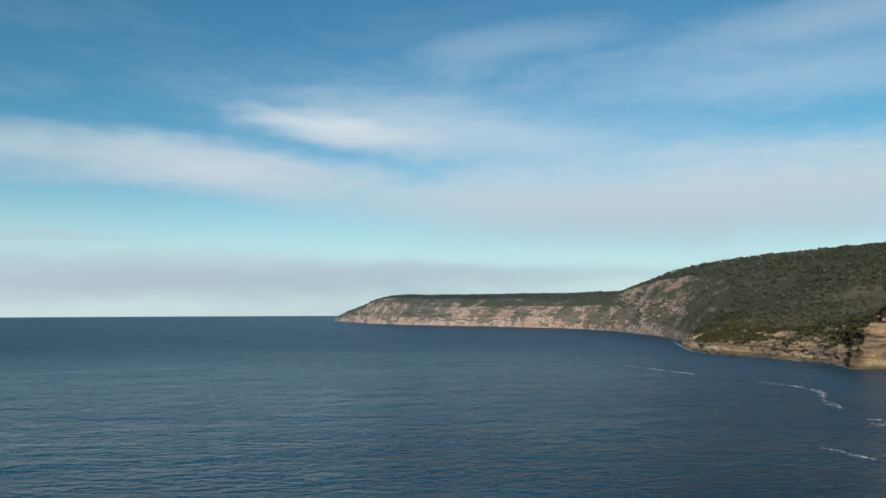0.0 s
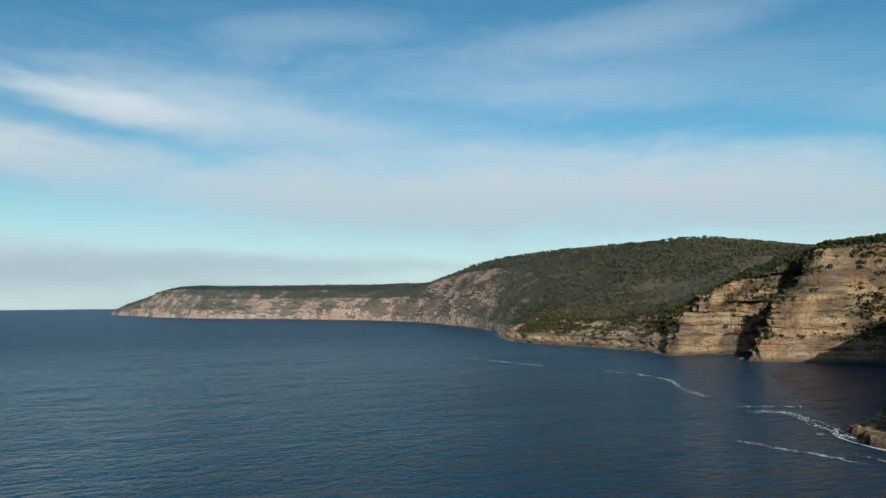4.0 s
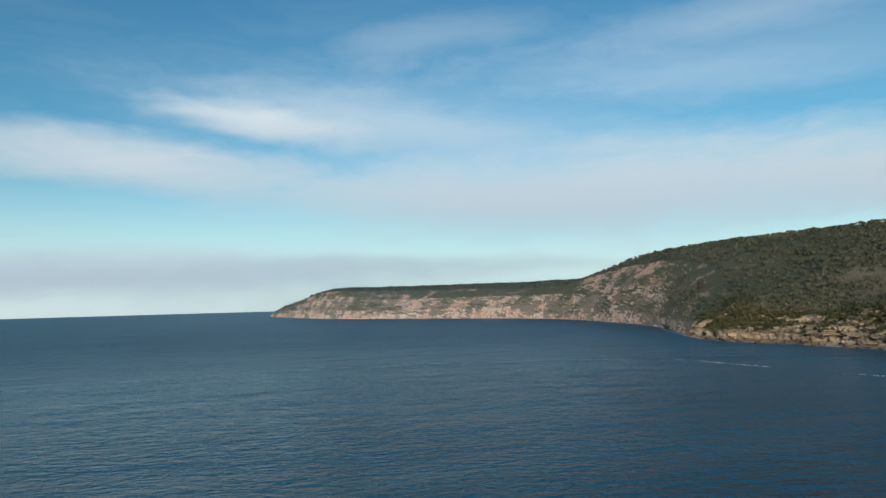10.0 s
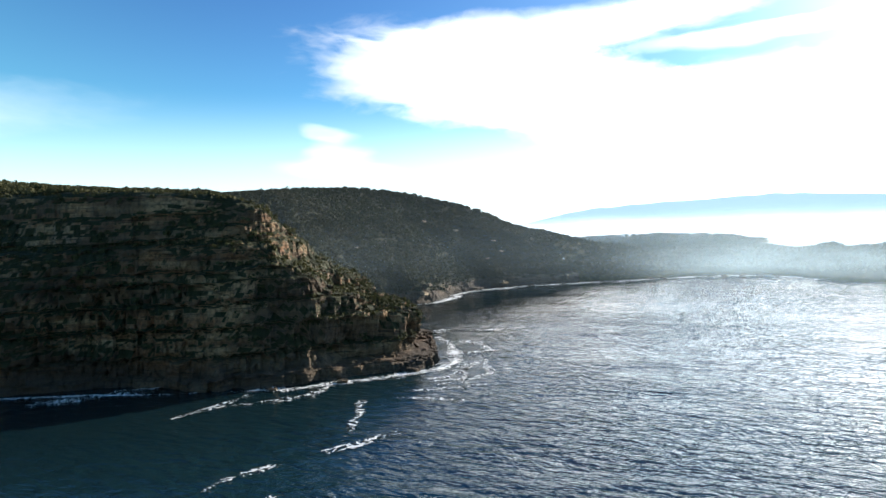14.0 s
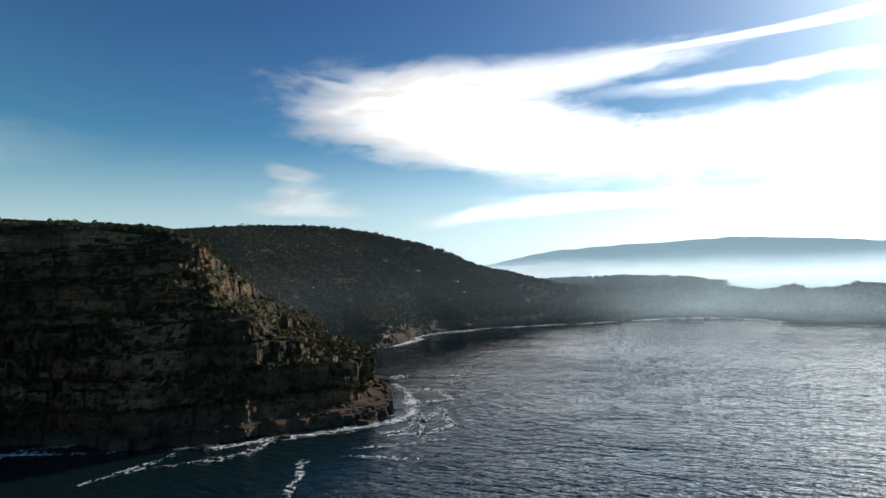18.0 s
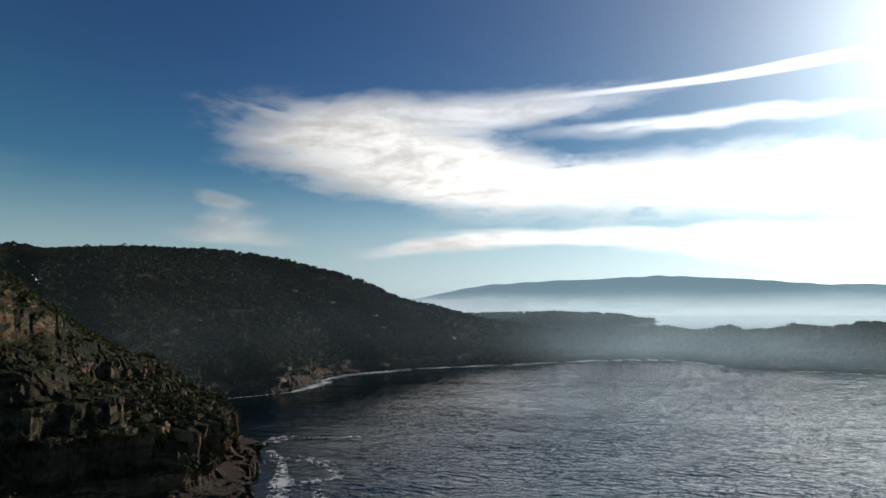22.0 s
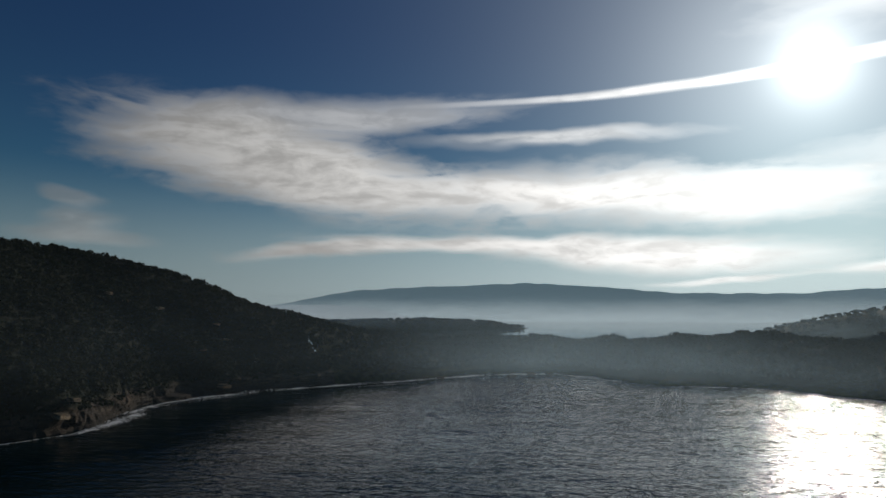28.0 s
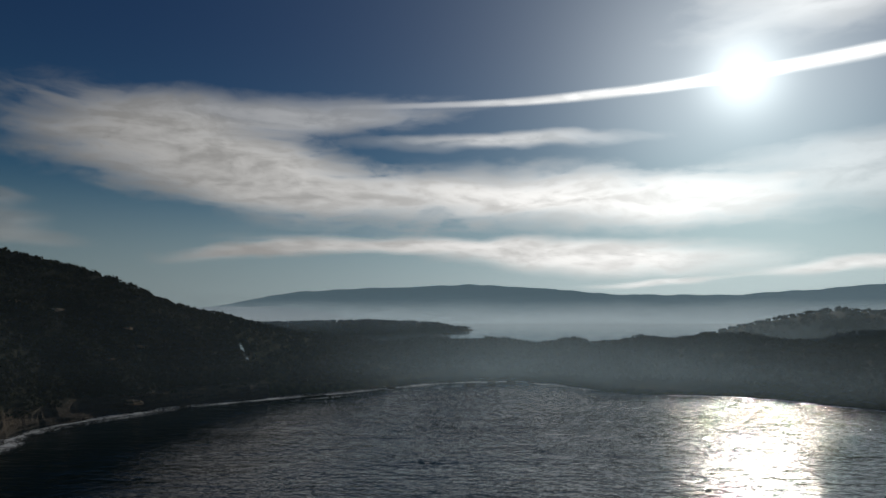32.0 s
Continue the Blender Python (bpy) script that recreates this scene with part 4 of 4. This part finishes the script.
# ---- foam ----
def foam_material():
    m, n = material("sea_foam")
    at = n.add("ShaderNodeNewGeometry", out=0)
    uv = n.add("ShaderNodeAttribute", out=2)
    uv.node.attribute_name = "edge"
    bend = n.tree.nodes.new("ShaderNodeTexNoise")
    bend.inputs["Scale"].default_value, bend.inputs["Detail"].default_value = 0.22, 4.0
    n.put(bend.inputs["Vector"], at)
    warped = n.vec("ADD", at, n.vec("MULTIPLY", bend.outputs["Color"], (7.0, 7.0, 0.0)))
    cells = n.tree.nodes.new("ShaderNodeTexVoronoi")
    cells.feature = "DISTANCE_TO_EDGE"
    cells.inputs["Scale"].default_value = 0.46
    n.put(cells.inputs["Vector"], n.vec("MULTIPLY", warped, (1.0, 1.0, 0.0)))
    gaps = n.noise(at, 0.11, 5.0, 0.65)
    fine = n.noise(at, 1.1, 5.0, 0.7)
    body = n.math("ADD", n.math("ADD", gaps, n.math("MULTIPLY_ADD", fine, 0.7, -0.35)), n.math("MULTIPLY_ADD", uv, 0.34, -0.34))
    # threads of foam between open cells, closing to a white sheet in the thickest places
    thread = n.math("MULTIPLY", n.ramp(cells.outputs[0], 0.11, 0.02), n.ramp(body, 0.34, 0.50))
    alpha = n.math("MULTIPLY", n.math("MAXIMUM", thread, n.ramp(body, 0.60, 0.74)), n.ramp(uv, 0.0, 0.25, 0.0, 0.92))
    b = surface(n, (0.78, 0.80, 0.80), 0.7)
    n.put(b.inputs["Alpha"], alpha)
    return m


FOAM = foam_material()


def foam(points, width, dense=1.1, seed=0):
    """A ragged band of foam along a line on the water: thick in the middle, lacy at its edges."""
    p = np.array([(x, y, 0) for x, y in points], float)
    length = np.linalg.norm(np.diff(p, axis=0), axis=1).sum()
    c = max(6, int(length / 2.0))
    us = np.linspace(0, len(p) - 1, c)
    q = spline(p, us)[:, :2]
    d = np.gradient(q, axis=0)
    d /= np.linalg.norm(d, axis=1)[:, None] + 1e-9
    side = np.stack([-d[:, 1], d[:, 0]], 1)
    s = np.linspace(0, length, c)
    wob = width * 0.9 * fbm(s / 14, seed * 7.0, 0, 3, 90 + seed)
    wid = width * (0.35 + 1.1 * value_noise(s / 11, seed * 3.0, 0, 91))
    w = np.linspace(-1, 1, 9)
    x = q[:, 0:1] + side[:, 0:1] * (wob[:, None] + wid[:, None] * w)
    y = q[:, 1:2] + side[:, 1:2] * (wob[:, None] + wid[:, None] * w)
    z = sea_height(x, y) + 0.22
    me = grid_mesh("foam", np.stack([x, y, z], -1), 0, c - 1)
    ends = np.minimum(1, np.minimum(s, length - s) / (0.12 * length + 1))
    edge = (dense * (1 - np.abs(w)[None, :] ** 1.5) * ends[:, None]).ravel()
    at = me.attributes.new("edge", "FLOAT", "POINT")
    at.data.foreach_set("value", edge.astype(np.float32))
    ob = new("sea_foam", me)
    ob.data.materials.append(FOAM)
    return tagged(ob, "white broken foam drifting on the water", "foam", kind="stuff")


def strands(points, wide, seed):
    """Drifting foam drawn out into several thin, broken threads."""
    r = np.random.RandomState(seed + 500)
    p = np.array([(x, y, 0) for x, y in points], float)
    if len(p) < 4:
        p = np.vstack([p[0] + 0.8 * (p[0] - p[1]), p, p[-1] + 0.8 * (p[-1] - p[-2])])
    for k in range(4):
        a, b = sorted(r.uniform(0, len(p) - 1, 2))
        if b - a < 0.35 * (len(p) - 1):
            a, b = 0.0, len(p) - 1.0
        us = np.linspace(a, b, 16)
        q = spline(p, us)
        bend = (1.2 + wide * 1.1) * fbm(us * 3.1, k * 5.0 + seed, 0, 3, 95)
        d = np.gradient(q, axis=0)
        d /= np.linalg.norm(d, axis=1)[:, None] + 1e-9
        off = bend + (k - 1.5) * wide * 0.6 * np.linspace(r.uniform(-1, 1), r.uniform(-1, 1), len(us))
        foam([(u[0] - v[1] * o, u[1] + v[0] * o) for u, v, o in zip(q, d, off)], r.uniform(0.6, 1.5), 1.0, seed=seed * 5 + k)


def shore_foam(rails, u0, u1, off, width, seed):
    """Surf along the foot of the rocks, a little seaward of the waterline."""
    us = np.linspace(u0, u1, max(4, int((u1 - u0) * 3)))
    a, b = spline(rails[0], us), spline(rails[2], us)
    o = a - b
    o[:, 2] = 0
    o /= np.linalg.norm(o, axis=1)[:, None]
    q = a + o * off
    foam([tuple(v[:2]) for v in q], width, 1.6, seed)

FOAM_LINES = [
    ([(167, 384), (179, 357), (179, 328), (162, 293), (154, 260)], 3),
    ([(143, 236), (156, 232), (149, 212), (143, 196), (144, 185)], 3.5),
    ([(138, 196), (141, 190), (143, 183)], 4),
    ([(133, 483), (143, 446), (154, 413)], 2.5),
    ([(158, 246), (169, 242)], 1.5),
    ([(128, 159), (127, 147)], 1.2),
    ([(110, 188), (115, 174)], 1.2),
    ([(125, 170), (123, 159)], 1.5),
    ([(134, 137), (133, 128), (141, 117), (150, 103), (149, 80)], 1.6),
    ([(175, 72), (179, 57), (186, 37), (188, 16), (191, -2)], 2.6),
    ([(137, -25), (126, -35), (123, -48), (115, -53)], 7),
    ([(86, -36), (86, -50)], 3),
    ([(157, 33), (157, 28)], 1.3),
    ([(137, 29), (127, 16)], 1.3),
    ([(147, 9), (146, 2)], 1.3),
    ([(154, 53), (156, 48)], 1.3),
    ([(160, -7), (159, -17), (145, -12)], 1.3),
    ([(79, -49), (74, -57), (73, -71)], 3.5),
    ([(68, -83), (62, -91), (61, -105)], 3),
    ([(41, 0), (44, -6), (43, -12), (40, -21)], 2.2),
    ([(40, 7), (40, 3)], 3),
    ([(38, -30), (35, -38), (34, -42)], 2.2),
    ([(45, 17), (42, 12)], 1.5),
    ([(32, -5), (32, -7)], 2),
    ([(44, -42), (51, -54)], 1.5),
    ([(45, -69), (37, -71)], 1.6),
    ([(97, -163), (94, -175), (82, -184)], 3),
    ([(47, -79), (39, -87)], 1.5),
    ([(96, -166), (98, -178), (85, -180)], 4),
    ([(83, -148), (79, -154)], 3),
    ([(77, -126), (71, -125)], 3),
    ([(43, -92), (49, -105), (53, -120)], 1.4),
    ([(49, -90), (46, -93)], 1.4),
    ([(176, -305), (173, -354), (159, -393)], 3),
    ([(162, -402), (147, -438), (97, -494)], 4.5),
    ([(77, -526), (52, -540)], 3),
    ([(157, -438), (151, -452)], 2),
    ([(125, -461), (105, -475), (84, -493)], 4),
    ([(100, -455), (86, -471)], 3),
    ([(69, -500), (45, -524)], 5),
    ([(58, -118), (52, -108), (50, -96), (57, -84)], 3),
    ([(62, -128), (58, -140), (66, -150), (80, -156)], 3.5),
    ([(48, -118), (40, -104), (44, -90)], 2),
    ([(120, 8), (131, 0), (146, -4), (158, -8)], 3.5),
    ([(28, -521), (-7, -552)], 2.5),
]
for i, (line, wide) in enumerate(FOAM_LINES):
    strands(line, wide, i)
    if wide > 2.5 and len(line) > 2:
        foam(line, wide * 1.2, 0.85, seed=i)
for i, (u0, u1, off, wide) in enumerate(((3.2, 9.5, 3.0, 1.8), (9.5, 14.5, 3.0, 1.6), (14.5, 19.2, 3.5, 3.8), (19.3, 22, 3.0, 1.6), (21.6, 25.5, 5.0, 5.5), (25, 30, 6.0, 7.5), (30, 34, 4.0, 2.0))):
    shore_foam(NEAR, u0, u1, off, wide, 60 + i)
shore_foam(NORTH, 2, 9, 4.0, 2.0, 70)



# ---- sea mist ----
def mist_material():
    m, n = material("sea_mist")
    at = n.add("ShaderNodeNewGeometry", out=0)
    edge = n.add("ShaderNodeAttribute", out=2)
    edge.node.attribute_name = "edge"
    drift = n.noise(n.mapping(at, scale=(0.008, 0.008, 0.02)), 1.0, 4.0)
    alpha = n.math("MULTIPLY", edge, n.ramp(drift, 0.3, 0.7, 0.6, 1.3))
    clear = n.add("ShaderNodeBsdfTransparent")
    lit = n.add("ShaderNodeBsdfTranslucent", (0.62, 0.84, 1.0, 1.0))
    n.add("ShaderNodeOutputMaterial", n.add("ShaderNodeMixShader", alpha, clear, lit))
    return m


MIST = mist_material()


def mist(points, height, amount, base=0.0, soft=0.1):
    """A thin drifting bank of mist above a line on the water, thinning upward and to its ends."""
    p = np.array([(x, y, 0) for x, y in points], float)
    c = 60
    us = np.linspace(0, len(p) - 1, c)
    q = spline(p, us)
    rows = np.linspace(0, 1, 14)
    g = np.stack([np.stack([q[:, 0], q[:, 1], np.full(c, base + height * r)], 1) for r in rows], 1)
    g[..., 2] += height * 0.15 * fbm(g[..., 0] / 120, g[..., 1] / 120, 0, 2, 5) * (rows > 0)
    me = grid_mesh("sea_mist", g, 0, c - 1)
    ends = np.sin(np.linspace(0, np.pi, c)) ** 1.2
    fade = ends[:, None] * (1 - rows[None, :]) ** 0.8 * np.clip(soft + rows * 3, 0, 1)[None, :] * amount
    at = me.attributes.new("edge", "FLOAT", "POINT")
    at.data.foreach_set("value", fade.ravel().astype(np.float32))
    ob = new("sea_mist", me)
    ob.data.materials.append(MIST)
    return tagged(ob, "thin bright sea mist drifting over the water", "mist", kind="stuff")


mist([(250, -150), (205, -182), (160, -218), (120, -258), (80, -300), (40, -345), (-10, -390)], 85, 0.065, soft=0.0)
mist([(150, -330), (70, -390), (0, -410), (-120, -390), (-300, -300)], 70, 0.11)
mist([(120, -440), (60, -475), (0, -490), (-70, -450), (-160, -420), (-300, -300)], 42, 0.26)
mist([(-120, -860), (-250, -860), (-400, -840), (-700, -760)], 90, 0.2)
mist([(900, -1050), (600, -1400), (300, -1800), (0, -2150)], 90, 0.22)
mist([(1500, -3300), (600, -3500), (-300, -3500), (-1800, -3000)], 150, 0.22)
mist([(470, 620), (260, 690), (0, 760), (-300, 800)], 170, 0.06)
mist([(560, 1050), (200, 1180), (-200, 1250), (-700, 1300)], 150, 0.06)
mist([(500, 1500), (100, 1450), (-300, 1500), (-900, 1700)], 140, 0.12)


# ---- loose rock ----
def stone_mesh(seed, flat=0.7):
    r = np.random.RandomState(seed)
    bm = bmesh.new()
    bmesh.ops.create_cube(bm, size=1.0)
    bmesh.ops.subdivide_edges(bm, edges=bm.edges[:], cuts=1, use_grid_fill=True)
    for v in bm.verts:
        v.co *= 0.72 + 0.28 * (v.co.length and 0.62 / v.co.length)
        v.co += Vector(r.uniform(-0.1, 0.1, 3))
        v.co.z *= flat
    me = bpy.data.meshes.new("rock_block")
    bm.to_mesh(me)
    bm.free()
    return me


def stones(parent, g, count, mat, flat, low, high, size, cols, rows, name="rock_block"):
    """Fallen blocks on the ledges, parts of their cliff."""
    meshes = [stone_mesh(k, 0.55 + 0.08 * k) for k in range(6)]
    for me in meshes:
        me.materials.append(mat)
    p = spots_on(g, 0.2, flat, low, rows, cols, 0.0, high)
    p = p[rng.permutation(len(p))[:count]]
    for q in p:
        ob = new(name, meshes[rng.randint(6)])
        s = rng.uniform(*size)
        ob.matrix_world = Matrix.LocRotScale(Vector(q) + Vector((0, 0, 0.25 * s)), Euler((rng.uniform(-0.3, 0.3), rng.uniform(-0.3, 0.3), rng.uniform(0, 6.28))),
                                             Vector((s * rng.uniform(0.8, 1.5), s * rng.uniform(0.7, 1.2), s)))
        ob.parent = parent


stones(cliff, near_grid, 280, SANDSTONE, 0.45, 1.0, 40, (0.7, 2.2), (col_at(near_us, 3), col_at(near_us, 10)), (8, 138))
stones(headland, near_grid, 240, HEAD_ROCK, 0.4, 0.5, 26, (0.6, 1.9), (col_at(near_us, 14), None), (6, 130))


def boulder(x, y, size, label):
    me = stone_mesh(int(abs(x * 7 + y * 3)) % 97, 0.6)
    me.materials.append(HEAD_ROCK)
    ob = new("boulder", me)
    ob.matrix_world = Matrix.LocRotScale((x, y, 0.15 * size), Euler((0.1, -0.1, x)), Vector((size * 1.4, size, size)))
    return tagged(ob, label, "rock", "rocks awash along the shore")


for x, y, size in ((295, 411, 4.2), (274, 404, 2.4), (65, -109, 5.4), (63, -98, 3.6), (92, -66, 3.6), (85, -62, 2.4), (73, -77, 3.0), (24, -524, 5.4), (11, -532, 7.2), (-1, -540, 5.4), (-13, -544, 3.0), (79, -505, 3.6), (69, -505, 4.8), (179, -303, 3.6), (183, -319, 3.0), (67, -112, 3.6), (151, 152, 2.4), (143, 176, 3.0), (154, 133, 2.4), (281, 468, 3.6), (264, 539, 3.6), (245, 580, 4.2), (175, -379, 2.4), (191, -329, 3.6), ):
    boulder(x, y, size * 0.7, "dark wave-washed boulder standing in the surf")


# ---- single trees along the skyline, and outcrops ----
def tree(seed, tall):
    """Base kind of a wind-bent eucalypt: trunk, limbs, crown."""
    r = np.random.RandomState(seed)
    root = new("tree")
    bm = bmesh.new()
    lean = r.uniform(-0.12, 0.12, 2)

    def limb(bm, a, b, ra, rb, bend):
        rings = []
        for k in range(5):
            t = k / 4
            c = a.lerp(b, t) + bend * math.sin(t * math.pi)
            rad = ra * (1 - t) + rb * t
            rings.append([bm.verts.new(c + Vector((math.cos(w), math.sin(w), 0)) * rad) for w in (k2 * 1.0472 for k2 in range(6))])
        for lo, hi in zip(rings, rings[1:]):
            for k in range(6):
                bm.faces.new((lo[k], lo[(k + 1) % 6], hi[(k + 1) % 6], hi[k]))

    top = Vector((lean[0] * tall, lean[1] * tall, tall * 0.62))
    limb(bm, Vector((0, 0, -0.4)), top, 0.035 * tall, 0.016 * tall, Vector((r.uniform(-0.2, 0.2), r.uniform(-0.2, 0.2), 0)))
    part("trunk", bm, BARK, root)
    lumps = []
    for k in range(5):
        a = k * 1.257 + r.uniform(-0.4, 0.4)
        tip = top + Vector((math.cos(a), math.sin(a), 0)) * tall * r.uniform(0.16, 0.34) + Vector((0, 0, tall * r.uniform(0.02, 0.3)))
        lb = bmesh.new()
        limb(lb, top * r.uniform(0.6, 0.95), tip, 0.014 * tall, 0.006 * tall, Vector((0, 0, 0.1)))
        part("limb", lb, BARK, root)
        lumps.append((*tip, tall * r.uniform(0.12, 0.2), 0.6))
    lumps.append((*(top + Vector((0, 0, tall * 0.25))), tall * 0.2, 0.7))
    v, f = tuft_cloud(lumps, 190, 0.045 * tall)
    crown = new("crown", quick_mesh("crown", v, f))
    crown.data.materials.append(LEAVES)
    crown.parent = root
    return tagged(root, "wind-bent eucalypt standing above the heath on the skyline", "tree", "trees along the cliff top")


def part(name, bm, mat, parent, label=""):
    me = bpy.data.meshes.new(name)
    bm.to_mesh(me)
    bm.free()
    me.materials.append(mat)
    ob = new(name, me)
    ob.parent = parent
    return tagged(ob, label) if label else ob


kinds = [tree(31, 3.6), tree(32, 4.4), tree(33, 3.2)]
spots = []
for g, cols, rows, count, seed in ((near_grid, (col_at(near_us, 2), col_at(near_us, 11)), (158, 176), 14, 1), (cove_grid, (col_at(cove_us, 20), col_at(cove_us, 24)), (70, 84), 26, 2),
                                   (shore_grid, (0, None), (20, 34), 24, 3), (north_grid, (0, col_at(north_us, 5)), (78, 102), 14, 4)):
    p = spots_on(g, 0.02, 0.6, 20 if g is not shore_grid else 10, rows, cols)
    spots += list(p[rng.permutation(len(p))[:count]])
for i, p in enumerate(spots):
    m = pose(p[0], p[1], p[2] + 0.2, 0, 0, rng.uniform(0, 360))
    if i < 3:
        kinds[i].matrix_world = m
    else:
        copy_thing(kinds[rng.randint(3)], m)


def outcrop(x, y, z, size, group="outcrops on the wooded slope"):
    me = stone_mesh(int(abs(x * 5 + y)) % 89, 0.45)
    me.materials.append(NORTH_ROCK)
    ob = new("rock_outcrop", me)
    ob.matrix_world = Matrix.LocRotScale((x, y, z), Euler((0.1, -0.15, 0.2 * math.sin(y))), Vector((size * 0.5, size * 0.9, size * 0.55)))
    return tagged(ob, "bare pale rock outcrop breaking through the scrub", "rock", group)


c0 = col_at(north_us, 4.5)
for p in spots_on(north_grid, 0.004, 0.4, 12, (50, 92), (c0, None))[::9][:16]:
    outcrop(p[0], p[1], p[2], rng.uniform(4, 13))
for x, y, z, size in ((285, 586, 25, 8), (395, 660, 47, 13), (300, 560, 20, 5)):
    outcrop(x, y, z, size)
for x, y, z, size in ((237, -402, 53, 6), (229, -406, 49, 5), (219, -422, 45, 7), (221, -302, 40, 4), (224, -318, 42, 3.5), (193, -440, 36, 6), (187, -415, 22, 6),
                      (184, -436, 27, 5), (169, -404, 4, 8), (167, -281, 6, 7), (168, -288, 11, 6), (213, -276, 35, 3.5)):
    outcrop(x - 1.5, y + 1.0, z, size, "pale outcrops on the cove cliff")
